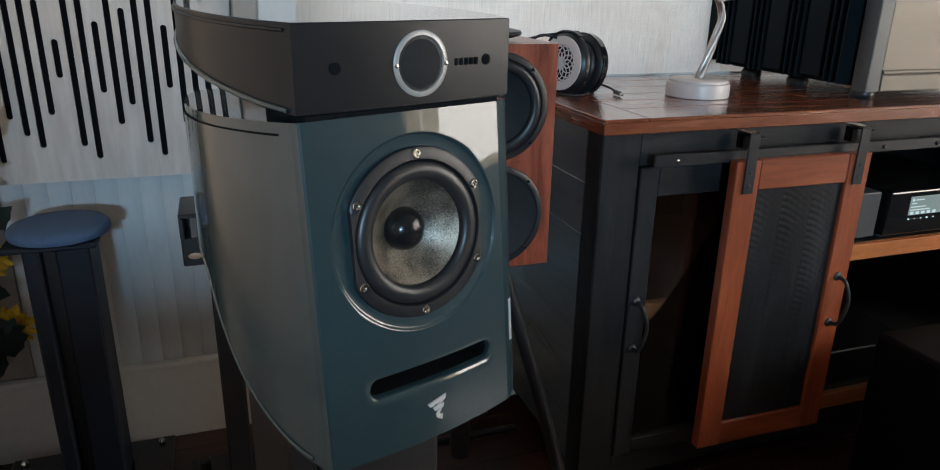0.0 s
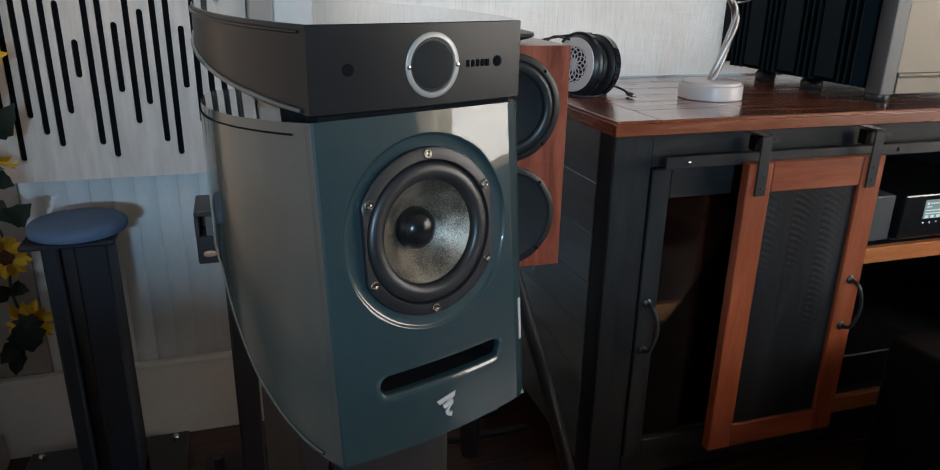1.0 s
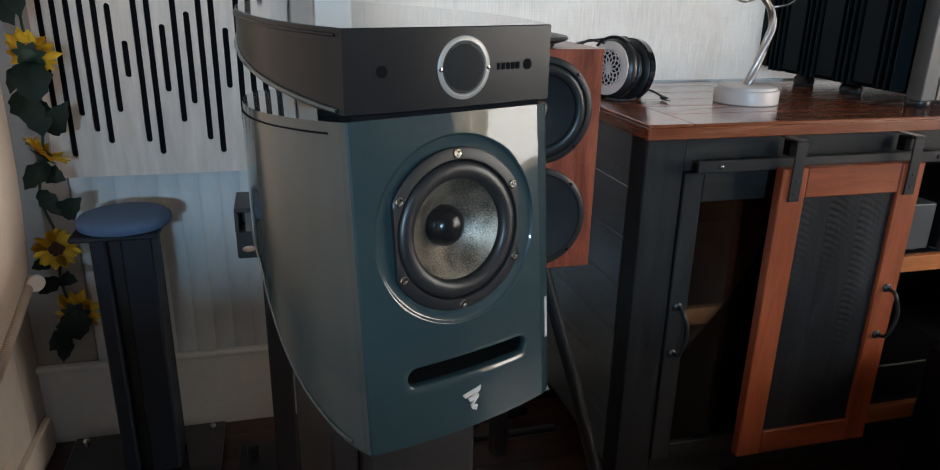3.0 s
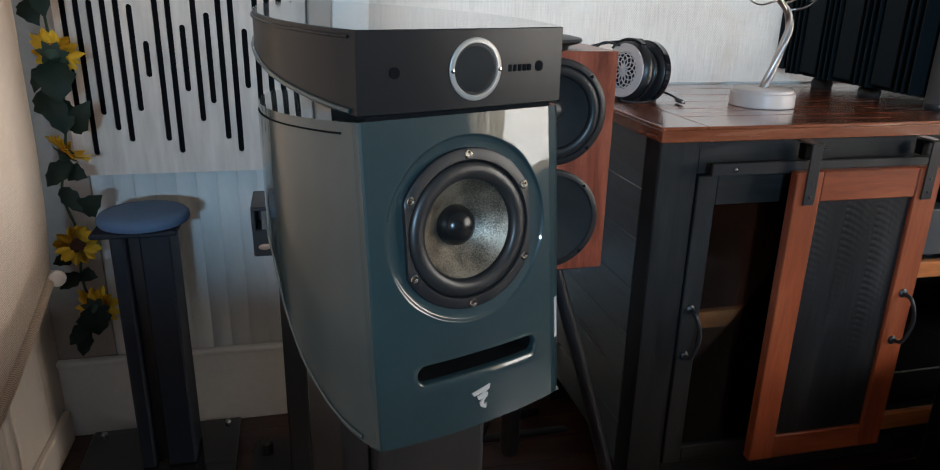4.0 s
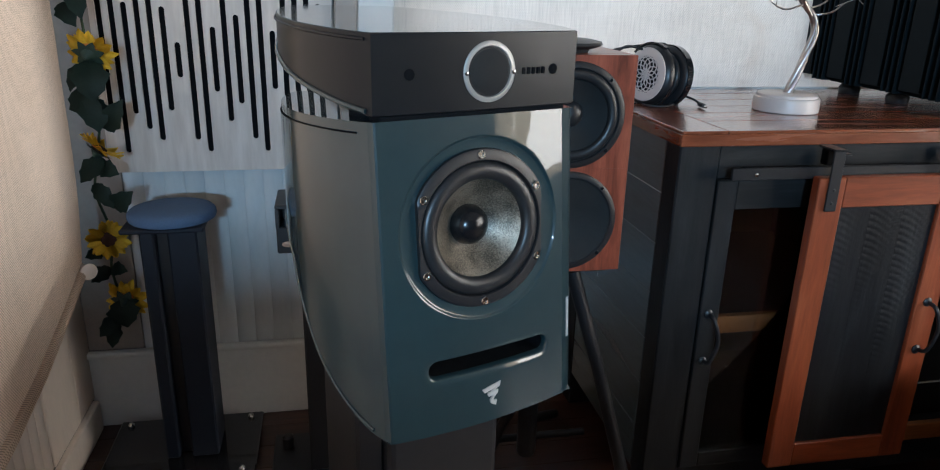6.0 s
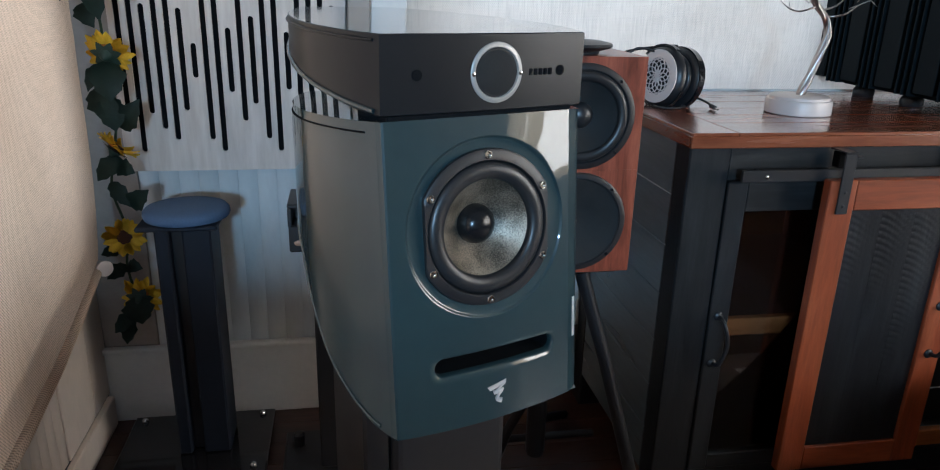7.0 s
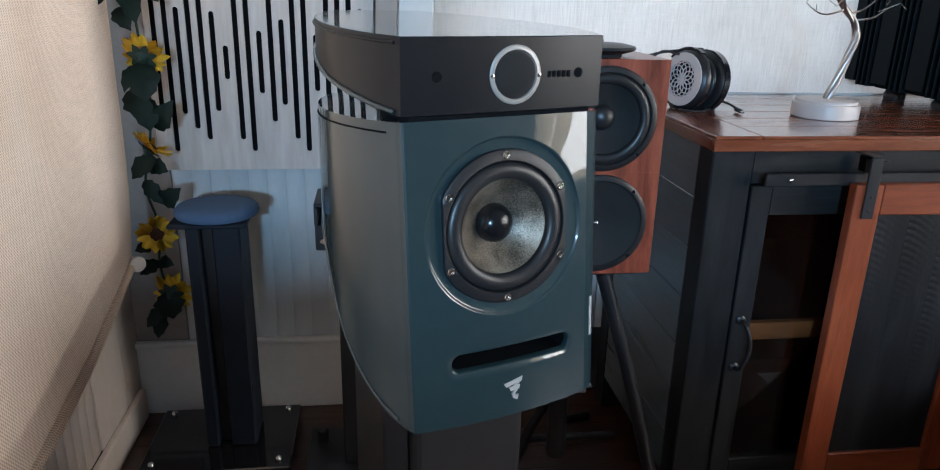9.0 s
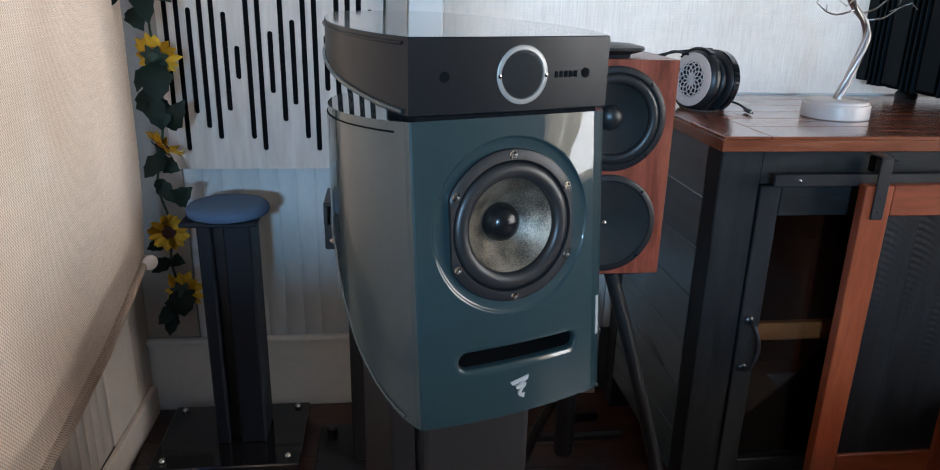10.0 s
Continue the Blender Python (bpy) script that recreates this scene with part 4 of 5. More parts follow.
ts = thing("tripod_stand", 0.43, 1.27, 0.0, label="black steel tripod stand under the rosewood loudspeaker", category="speaker stand")
part("top_plate", box(0.35, 0.54, 1.165, 1.385, 0.5985, 0.6065, 0.002), BLACK_SATIN, ts)
part("hub", lathe([(0.020, 0.10), (0.022, 0.11), (0.022, 0.5), (0.03, 0.58), (0.03, 0.598)], pose(0.44, 1.30, 0), 20), BLACK_SATIN, ts, smooth=40)
part("leg", tube([(0.476, 1.180, 0.597), (0.538, 1.170, 0.40), (0.651, 1.168, 0.014)], 0.0140, 12), BLACK_SATIN, ts, smooth=60)
part("leg", tube([(0.44, 1.30, 0.30), (0.385, 1.34, 0.14), (0.345, 1.35, 0.010)], 0.012, 12), BLACK_SATIN, ts, smooth=60)
part("leg", tube([(0.44, 1.31, 0.22), (0.50, 1.45, 0.09), (0.60, 1.58, 0.010)], 0.012, 12), BLACK_SATIN, ts, smooth=60)
part("brace", tube([(0.375, 1.345, 0.11), (0.46, 1.36, 0.10), (0.60, 1.36, 0.10)], 0.009, 10), BLACK_SATIN, ts, smooth=60)

# ---- media console with a sliding barn door ----
CX0, CX1, CY0, CY1 = 0.665, 2.20, 1.160, 1.695
con = thing("media_console", 1.42, 1.43, 0.0, label="black-stained media console with red-brown plank top and sliding barn door", category="console")
top = part("tabletop", box(0.656, 2.24, 1.153, 1.712, 0.8455, 0.866, 0.001), JOINT_DARK, con, "red-brown plank top with breadboard end")
carcass = bmesh.new()
add_box(carcass, CX0 + 0.015, CX0 + 0.04, CY0 + 0.06, CY1, 0.07, 0.845, 0.001)
add_box(carcass, CX1 - 0.03, CX1, CY0 + 0.02, CY1, 0.07, 0.845, 0.001)
add_box(carcass, CX0 + 0.041, CX1 - 0.031, CY1 - 0.012, CY1, 0.07, 0.845, 0)
add_box(carcass, CX0 + 0.041, CX1 - 0.031, CY0 + 0.03, CY1 - 0.013, 0.085, 0.105, 0.001)
add_box(carcass, 1.235, 1.26, CY0 + 0.012, CY1 - 0.013, 0.106, 0.80, 0.001)
part("carcass", carcass, BLACK_WOOD, con)
part("corner_post", box(CX0 - 0.005, 0.742, CY0 - 0.004, CY0 + 0.055, 0.0, 0.845, 0.003), BLACK_WOOD, con)
part("corner_post", box(CX1 - 0.08, CX1 + 0.005, CY0 - 0.004, CY0 + 0.055, 0.0, 0.845, 0.003), BLACK_WOOD, con)
part("rear_post", box(CX0 - 0.005, CX0 + 0.06, CY1 - 0.06, CY1 + 0.004, 0.0, 0.845, 0.003), BLACK_WOOD, con)
part("top_rail", box(0.7425, CX1 - 0.081, CY0, CY0 + 0.03, 0.778, 0.845, 0.002), BLACK_WOOD_X, con)
part("bottom_rail", box(0.7425, CX1 - 0.081, CY0, CY0 + 0.03, 0.070, 0.128, 0.002), BLACK_WOOD_X, con)
# planked side, with the window light on it put into its colour
side_board = finish("side_board", box(-0.009, 0.009, 0, 0.424, 0, 0.1060, 0.0012), SIDE_BLACK_LIT, None)
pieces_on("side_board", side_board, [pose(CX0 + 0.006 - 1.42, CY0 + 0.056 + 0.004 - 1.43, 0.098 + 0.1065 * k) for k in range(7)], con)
# glazed door behind
part("door_stile", box(0.7435, 0.785, CY0 - 0.008, CY0 + 0.006, 0.130, 0.776, 0.002), BLACK_WOOD, con)
part("door_stile", box(1.19, 1.233, CY0 - 0.008, CY0 + 0.006, 0.130, 0.776, 0.002), BLACK_WOOD, con)
part("door_rail", box(0.7855, 1.1895, CY0 - 0.007, CY0 + 0.005, 0.717, 0.776, 0.002), BLACK_WOOD_X, con)
part("door_rail", box(0.7855, 1.1895, CY0 - 0.007, CY0 + 0.005, 0.130, 0.166, 0.002), BLACK_WOOD_X, con)
pane = part("door_pane", box(0.7845, 1.1905, CY0 - 0.002, CY0 + 0.001, 0.165, 0.718, 0), GLASS, con, "smoky glass pane")
pane.visible_shadow = False


def pull(x, z0, z1, y, out, parent):
    """A bowed iron pull with two foot plates."""
    pts = smooth_line([(x, y, z1), (x + 0.004, y - out * 0.8, z1 - 0.008), (x + 0.014, y - out, (z0 + z1) / 2), (x + 0.004, y - out * 0.8, z0 + 0.008), (x, y, z0)], 6)
    h = part("handle", tube(pts, 0.0042, 8), BLACK_SATIN, parent, "bowed black iron pull", smooth=60)
    for z in (z0, z1):
        part("foot_plate", lathe([(0.010, 0.0), (0.010, 0.002), (0.006, 0.005)], facing(x, y, z, (0, -1, 0)), 14), BLACK_SATIN, h, smooth=40)


pull(0.762, 0.392, 0.498, CY0 - 0.008, 0.026, con)
for x0, x1, y0, z0, z1 in ((0.706, 1.2345, CY0 + 0.0065, 0.444, 0.482), (1.2605, CX1 - 0.031, CY0 + 0.006, 0.519, 0.556), (1.2605, CX1 - 0.031, CY0 + 0.004, 0.131, 0.172)):
    shelf = part("shelf", box(x0, x1, y0 + 0.0185, CY1 - 0.014, z0 + 0.001, z1 - 0.0005, 0.001), BLACK_WOOD_X, con, "black-stained shelf")
    part("shelf_edge", box(x0, x1, y0, y0 + 0.018, z0, z1, 0.002), SHELF_WOOD, shelf, "amber wooden front edge")
# rail, bolts and the barn door
rail = part("slide_rail", box(0.752, CX1 - 0.06, 1.122, 1.129, 0.783, 0.806, 0.001), BLACK_SATIN, con, "flat black iron rail")
for x in (0.800, 1.30, 1.447, 1.467, 1.95):
    part("rail_bolt", lathe([(0.0042, 0.0), (0.0042, 0.002), (0.003, 0.0035), (0.001, 0.004)], facing(x, 1.122, 0.794, (0, -1, 0)), 14), CHROME if x == 0.800 else BLACK_SATIN, rail, smooth=40)
    part("spacer", tube([(x, 1.1295, 0.794), (x, CY0, 0.794)], 0.007, 10), BLACK_SATIN, rail)
DY0, DY1 = 1.097, 1.119
door = part("barn_door", box(0.9165, 0.973, DY0, DY1, 0.150, 0.790, 0.002), DOOR_WOOD, con, "orange-brown framed sliding door with black boards")
part("stile", box(1.190, 1.245, DY0, DY1, 0.150, 0.790, 0.002), DOOR_WOOD, door)
part("rail", box(0.9735, 1.1895, DY0 + 0.0008, DY1, 0.731, 0.790, 0.002), DOOR_WOOD_X, door)
part("rail", box(0.9735, 1.1895, DY0 + 0.0008, DY1, 0.150, 0.205, 0.002), DOOR_WOOD_X, door)
for k in range(3):
    x = 0.9715 + 0.0734 * k
    bm = bmesh.new()
    # rough-sawn face with arched saw marks
    rows = []
    for j in range(301):
        z = 0.204 + 0.528 * j / 300
        row = []
        for i in range(13):
            dx = 0.0730 * i / 12
            mask = max(0.0, noise.noise(Vector((x * 9 + i * 0.10, 0.3, z * 4 + k))) + 0.05)
            mark = max(0.0, math.sin(2 * math.pi * (z + 5.5 * dx * dx + 0.25 * dx + 0.004 * k) / 0.0135)) ** 3
            row.append(Vector((x + dx, DY0 + 0.008 + 0.0008 * mark * min(1.0, 2.5 * mask), z)))
        rows.append(row)
    add_loft(bm, rows, closed=False, cap0=False, cap1=False)
    add_box(bm, x, x + 0.0730, DY0 + 0.010, DY1 - 0.003, 0.204, 0.732, 0.0005)
    part("board", bm, SAWN_BLACK, door, "black rough-sawn board", smooth=60)
for xh in (0.946, 1.214):
    hang = part("hanger", box(xh - 0.012, xh + 0.012, 1.0925, 1.0965, 0.726, 0.842, 0.001), BLACK_SATIN, door, "black iron strap hanger")
    part("hook", box(xh - 0.012, xh + 0.012, 1.0925, 1.140, 0.8425, 0.8465 - 0.0015, 0.0005), BLACK_SATIN, hang)
    part("roller_block", box(xh + 0.002, xh + 0.020, 1.1305, 1.150, 0.8065, 0.836, 0.002), FELT, hang, "black roller housing behind the strap")
    part("clip", box(xh + 0.0125, xh + 0.026, 1.0930, 1.1300, 0.8330, 0.8365, 0.0008), BLACK_SATIN, hang, "small black iron clip")
    for z in (0.742, 0.768):
        part("bolt", lathe([(0.0030, 0.0), (0.0030, 0.0012), (0.0015, 0.0018)], facing(xh, 1.0925, z, (0, -1, 0)), 10), BLACK_SATIN, hang)
pull(1.2165, 0.414, 0.522, DY0, 0.028, door)

# things in the console
cloth_box = thing("cardboard_box", 0.925, 1.25, 0.105, label="brown cardboard box behind the console's glass door", category="box")
part("carton", box(0.890, 0.985, 1.178, 1.245, 0.1055, 0.312, 0.002), CARD_BROWN, cloth_box)
rag = thing("cloth", 0.935, 1.25, 0.3125, label="pale grey-blue cloth draped over the box", category="cloth")
bm = bmesh.new()
add_loft(bm, [[Vector((x + 0.004 * math.sin(40 * v), y, z)) for v, (y, z) in enumerate(((1.1695, 0.285 - 0.07 * (x < 0.905)), (1.1715, 0.308), (1.178, 0.3165), (1.215, 0.3195), (1.248, 0.317)))] for x in (0.876, 0.882, 0.90, 0.91, 0.935, 0.955, 0.975, 0.992)], closed=False, cap0=False, cap1=False)
bmesh.ops.solidify(bm, geom=bm.faces[:], thickness=0.003)
part("sheet", bm, PALE_PAPER, rag, smooth=60)
reel = thing("cable_reel", 0.83, 1.29, 0.105, label="dark coil of wire on the console's bottom shelf", category="cable")
for k in range(4):
    part("turn", tube([(0.83 + (0.055 - 0.004 * k) * math.cos(a), 1.27 + 0.006 * k, 0.166 + (0.055 - 0.004 * k) * math.sin(a)) for a in (2 * math.pi * i / 40 for i in range(41))], 0.003, 6), CHROME if k == 0 else CABLE_BLACK, reel, smooth=60)

grey = thing("set_top_box", 1.335, 1.35, 0.556, label="plain dark grey electronics box on the console shelf", category="electronics")
part("case", box(1.268, 1.398, 1.185, 1.50, 0.565, 0.671, 0.003, 2), GREY_BOX, grey)
part("foot", box(1.285, 1.305, 1.20, 1.22, 0.5565, 0.5645, 0.001), BLACK_RUBBER, grey)
part("foot", box(1.365, 1.385, 1.20, 1.22, 0.5565, 0.5645, 0.001), BLACK_RUBBER, grey)
part("foot", box(1.32, 1.345, 1.45, 1.47, 0.5565, 0.5645, 0.001), BLACK_RUBBER, grey)
net = thing("network_player", 1.58, 1.35, 0.556, label="black network player with a small lit display", category="electronics")
part("case", box(1.412, 1.76, 1.172, 1.50, 0.567, 0.671, 0.004, 2), BLACK_GLOSS, net)
for x in (1.44, 1.73):
    part("foot", lathe([(0.014, 0.5565), (0.014, 0.5665)], pose(x, 1.21, 0), 16), BLACK_RUBBER, net)
    part("foot", lathe([(0.014, 0.5565), (0.014, 0.5665)], pose(x, 1.46, 0), 16), BLACK_RUBBER, net)
disp = part("display", box(1.473, 1.585, 1.1705, 1.1725, 0.613, 0.657, 0.0005), SCREEN, net, "pale green lit screen")
for i, (x0, x1, z) in enumerate(((1.487, 1.512, 0.649), (1.477, 1.492, 0.641), (1.476, 1.520, 0.6325), (1.476, 1.535, 0.6255))):
    part("text_bar", box(x0, x1, 1.1698, 1.1704, z - 0.0012, z + 0.0012, 0), SCREEN_INK, disp)
part("icon", lathe([(0.0035, 0.0), (0.0035, 0.0006)], facing(1.480, 1.1704, 0.649, (0, -1, 0)), 12), SCREEN_INK, disp)
for k in range(5):
    part("icon", box(1.477 + 0.017 * k, 1.487 + 0.017 * k, 1.1698, 1.1704, 0.6145, 0.621, 0), SCREEN_INK, disp)
    part("led", lathe([(0.0014, 0.0), (0.0014, 0.001)], facing(1.477 + 0.019 * k, 1.1719, 0.6035, (0, -1, 0)), 8), LED_WHITE, net, "small white light")
lower = thing("power_amplifier", 1.42, 1.36, 0.172, label="dark glossy electronics box with tiny lights on the lowest shelf", category="electronics")
part("case", box(1.285, 1.62, 1.20, 1.50, 0.1725, 0.262, 0.003), SUB_BLACK, lower)
part("top_module", box(1.29, 1.335, 1.25, 1.45, 0.2625, 0.335, 0.002), SUB_BLACK, lower)
part("status_bar", box(1.300, 1.340, 1.1985, 1.2005, 0.196, 0.1985, 0), LED_WHITE, lower, "thin pale light bar")
part("led", box(1.287, 1.296, 1.1985, 1.2005, 0.186, 0.190, 0), LED_BLUE, lower, "violet light")

# ---- black box in the foreground ----
sub = thing("subwoofer", 1.55, 0.93, 0.0, label="glossy black subwoofer box standing in front of the console", category="subwoofer")
part("case", box(1.30, 1.80, 0.72, 1.045, 0.03, 0.405, 0.012, 3), SUB_BLACK, sub, smooth=40)
for x, y in ((1.34, 0.76), (1.76, 0.76), (1.34, 1.01), (1.76, 1.01)):
    part("foot", lathe([(0.018, 0.0), (0.018, 0.0295)], pose(x, y, 0), 16), BLACK_RUBBER, sub)
part("badge", box(1.33, 1.36, 0.719, 0.7205, 0.10, 0.112, 0.0004), CHROME, sub)

# ---- amplifier on the console ----
amp = thing("power_amplifier", 1.52, 1.46, 0.872, label="large amplifier with black finned sides and a champagne front plate", category="amplifier")
AX, AY0, AY1, AZ0, AZ1 = 1.307, 1.205, 1.70, 0.893, 1.23
part("chassis", box(AX + 0.055, 1.80, AY0 + 0.04, AY1 - 0.02, AZ0 + 0.004, AZ1, 0.002), FIN_BLACK, amp)
front_plate = part("front_plate", box(AX + 0.037, 1.86, AY0, AY0 + 0.022, AZ0, AZ1 + 0.01, 0.003, 2), SILVER_FACE, amp, "champagne aluminium front plate")
part("edge_trim", box(AX, AX + 0.0365, AY0 - 0.003, AY0 + 0.038, AZ0 - 0.001, AZ1 + 0.01, 0.003, 2), GREY_ALU, amp, "grey bevelled edge trim")
part("ridge", tube([(AX + 0.039, AY0 - 0.001, 0.934), (1.86, AY0 - 0.001, 0.934)], 0.0052, 12), SILVER_FACE, front_plate, smooth=60)
part("lower_lip", box(AX + 0.039, 1.86, AY0 - 0.0045, AY0 - 0.0003, AZ0 + 0.002, 0.9275, 0.001), SILVER_FACE, front_plate)
part("heat_sink", box(AX + 0.045, AX + 0.0545, AY0 + 0.045, AY1, AZ0 + 0.002, AZ1, 0.001), FIN_BLACK, amp)
y = AY0 + 0.047
k = 0
fin_thin = finish("fin", box(-0.0, 0.078, 0, 0.004, 0, AZ1 - AZ0 - 0.015, 0.001), FIN_BLACK)
fin_wide = finish("fin", box(0.004, 0.078, 0, 0.060, 0, AZ1 - AZ0 - 0.022, 0.002), FIN_BLACK)
while y < AY1 - 0.002:
    wide = k % 4 == 3
    pieces_on("fin", fin_wide if wide else fin_thin, [pose(AX - 0.034 - 1.52, y - 1.46, AZ0 + 0.013 + (0.008 if wide else 0.0) - 0.872)], amp)
    y += 0.068 if wide else 0.019
    k += 1
for x, yy in ((AX + 0.055, AY0 + 0.055), (AX + 0.055, AY1 - 0.07), (1.76, AY0 + 0.055), (1.76, AY1 - 0.07), (AX + 0.055, 1.46)):
    part("foot", lathe([(0.024, 0.8722), (0.026, 0.876), (0.026, 0.888), (0.020, 0.8965)], pose(x, yy, 0), 24), BLACK_RUBBER, amp, "round black foot", smooth=40)

# ---- twig lamp on the console ----
lamp = thing("tree_lamp", 1.003, 1.366, 0.872, label="white round-based table lamp shaped as a bare silver tree", category="lamp")
part("base", lathe([(0.0655, 0.8722), (0.068, 0.874), (0.068, 0.899), (0.0665, 0.9025), (0.063, 0.9035), (0.062, 0.9085), (0.0595, 0.9105), (0.001, 0.911)], pose(1.003, 1.366, 0), 56), WHITE_PLASTIC, lamp, "white round plastic base", smooth=40)
trunk_line = smooth_line([(1.004, 1.366, 0.910), (1.016, 1.366, 0.945), (1.037, 1.366, 1.005), (1.0435, 1.366, 1.042), (1.034, 1.366, 1.068), (1.006, 1.366, 1.098), (0.984, 1.366, 1.13), (0.970, 1.366, 1.18)], 6)
trunk = bmesh.new()
for w in range(3):
    a0 = 2 * math.pi * w / 3
    pts = [q + Vector((0.0045 * math.cos(a0 + i * 0.22), 0.0045 * math.sin(a0 + i * 0.22), 0)) * (1 - 0.4 * i / len(trunk_line)) for i, q in enumerate(trunk_line)]
    tube(pts, 0.0062, 8, trunk, 0.0042)
part("trunk", trunk, TREE_METAL, lamp, "twisted silvery trunk", smooth=60)
rnd = random.Random(5)
for start, ends in (((1.010, 1.366, 1.094), [(0.965, 1.355, 1.083), (0.935, 1.350, 1.089), (0.908, 1.345, 1.106)]), ((1.020, 1.366, 1.085), [(1.052, 1.364, 1.096), (1.080, 1.360, 1.120), (1.098, 1.355, 1.112)]),
                    ((0.995, 1.366, 1.115), [(0.952, 1.364, 1.132), (0.915, 1.355, 1.16)]), ((0.988, 1.366, 1.125), [(1.03, 1.374, 1.148), (1.085, 1.374, 1.19)]), ((1.010, 1.366, 1.094), [(0.982, 1.335, 1.112), (0.948, 1.305, 1.100)]),
                    ((1.030, 1.366, 1.072), [(1.062, 1.350, 1.078), (1.086, 1.340, 1.098), (1.105, 1.332, 1.108)])):
    twig = part("twig", tube(smooth_line([start, *ends], 5), 0.0024, 6, None, 0.001), TREE_METAL, lamp, smooth=60)
    for p in ends[1:]:
        q = Vector(p) + Vector((rnd.uniform(-0.02, 0.02), rnd.uniform(-0.02, 0.02), rnd.uniform(-0.012, 0.02)))
        part("tip", tube([p, q], 0.0011, 5, None, 0.0007), TREE_METAL, twig)

# ---- headphones lying on the console ----
hp = thing("headphones", 0.80, 1.48, 0.872, label="large black headphones with white flower-pattern grilles lying on the console", category="headphones")
NV = Vector((-0.93, -0.36, 0.10)).normalized()
c_left = Vector((0.712, 1.455, 0.9385))
c_right = c_left - NV * 0.076


def ear_cup(c, n, grille):
    m = facing(c.x, c.y, c.z, n)
    cup = part("ear_cup", lathe([(0.050, -0.024), (0.061, -0.023), (0.066, -0.018), (0.0665, -0.009), (0.062, -0.003), (0.057, 0.001)], m, 48, cap0=True, cap1=False), BLACK_SATIN, hp, "black round ear cup", smooth=40)
    part("ear_pad", lathe([(0.034, -0.0245), (0.048, -0.0245), (0.052, -0.026), (0.053, -0.030), (0.050, -0.0345), (0.044, -0.0365), (0.034, -0.035), (0.032, -0.030)], m, 40, cap0=False, cap1=False), BLACK_RUBBER, cup, "thick black ear pad", smooth=60)
    if grille:
        part("grille_ring", lathe([(0.0575, 0.0005), (0.0575, 0.0025), (0.055, 0.0032), (0.0405, 0.0032), (0.0395, 0.0020)], m, 48, cap0=False, cap1=False), WHITE_PLASTIC, cup, "white outer ring", smooth=40)
        part("grille_backing", lathe([(0.0398, -0.001), (0.001, -0.001)], m, 32), MESH_BLACK, cup)
        petals = bmesh.new()
        for k in range(12):
            a = 2 * math.pi * k / 12
            for r in (0.0198,):
                cx, cy = r * math.cos(a), r * math.sin(a)
                tube([m @ Vector((cx + (r - 0.001) * math.cos(b), cy + (r - 0.001) * math.sin(b), 0.0018)) for b in (2 * math.pi * i / 22 for i in range(23))], 0.00125, 5, petals)
        part("flower_grille", petals, WHITE_PLASTIC, cup, "white interlaced petal grille", smooth=60)
    return m


ear_cup(c_left, NV, True)
ear_cup(c_right, -NV, False)
for c, s in ((c_left, 1), (c_right, -1)):
    m = facing(c.x, c.y, c.z, NV * s)
    part("yoke", tube([m @ Vector((0.070 * math.cos(a), 0.070 * math.sin(a), -0.014)) for a in (radians(200 + 14 * k) for k in range(11))], 0.0032, 8), BLACK_GLOSS, hp, "black metal yoke", smooth=60)
mid = (c_left + c_right) / 2
md = facing(c_left.x, c_left.y, c_left.z, NV)
part("cushion", lathe([(0.030, -0.0345), (0.0385, -0.0365), (0.0385, -0.0395), (0.030, -0.0415)], md, 40), BLACK_RUBBER, hp, "joined black ear cushions", smooth=60)
for z0, z1, r0, a0, a1, mt in ((-0.058, -0.074, 0.0690, -60, 120, BLACK_GLOSS), (-0.006, -0.020, 0.0700, 60, 140, BLACK_SATIN)):
    band = bmesh.new()
    ring_pts = []
    for i in range(25):
        a = radians(a0 + (a1 - a0) * i / 24)
        ring_pts.append([md @ Vector((rr * math.cos(a), rr * math.sin(a), z)) for rr, z in ((r0 - 0.003, z0), (r0, z0), (r0, z1), (r0 - 0.003, z1))])
    add_loft(band, ring_pts)
    part("yoke_band", band, mt, hp, "broad black yoke band", smooth=40)
for a, z in ((-62, -0.066), (118, -0.066)):
    q = md @ Vector((0.0705 * math.cos(radians(a)), 0.0705 * math.sin(radians(a)), z))
    part("pivot_block", box(-0.010, 0.010, -0.007, 0.007, -0.0085, 0.0085, 0.002, 2, Matrix.Translation(q)), BLACK_SATIN, hp)
part("bracket", box(0.040, 0.064, -0.016, 0.016, -0.004, 0.0045, 0.003, 2, md @ Matrix.Rotation(radians(200), 4, "Z")), WHITE_PLASTIC, hp, "white bracket beside the grille")
arc = [mid + NV * (0.075 * math.cos(a)) + Vector((0.25, 0.95, 0.12)).normalized() * (0.02 + 0.11 * math.sin(a)) for a in (math.pi * k / 16 for k in range(17))]
arc = [Vector((q.x, q.y, max(0.886, q.z))) for q in arc]
bm = bmesh.new()
wide_v = NV.cross(Vector((0.25, 0.95, 0.12)).normalized()).normalized()
add_loft(bm, [[q + wide_v * w + (q - mid).normalized() * h for w, h in ((-0.016, 0), (0.016, 0), (0.016, 0.006), (-0.016, 0.006))] for q in arc])
part("headband", bm, BLACK_RUBBER, hp, "padded black headband", smooth=60)
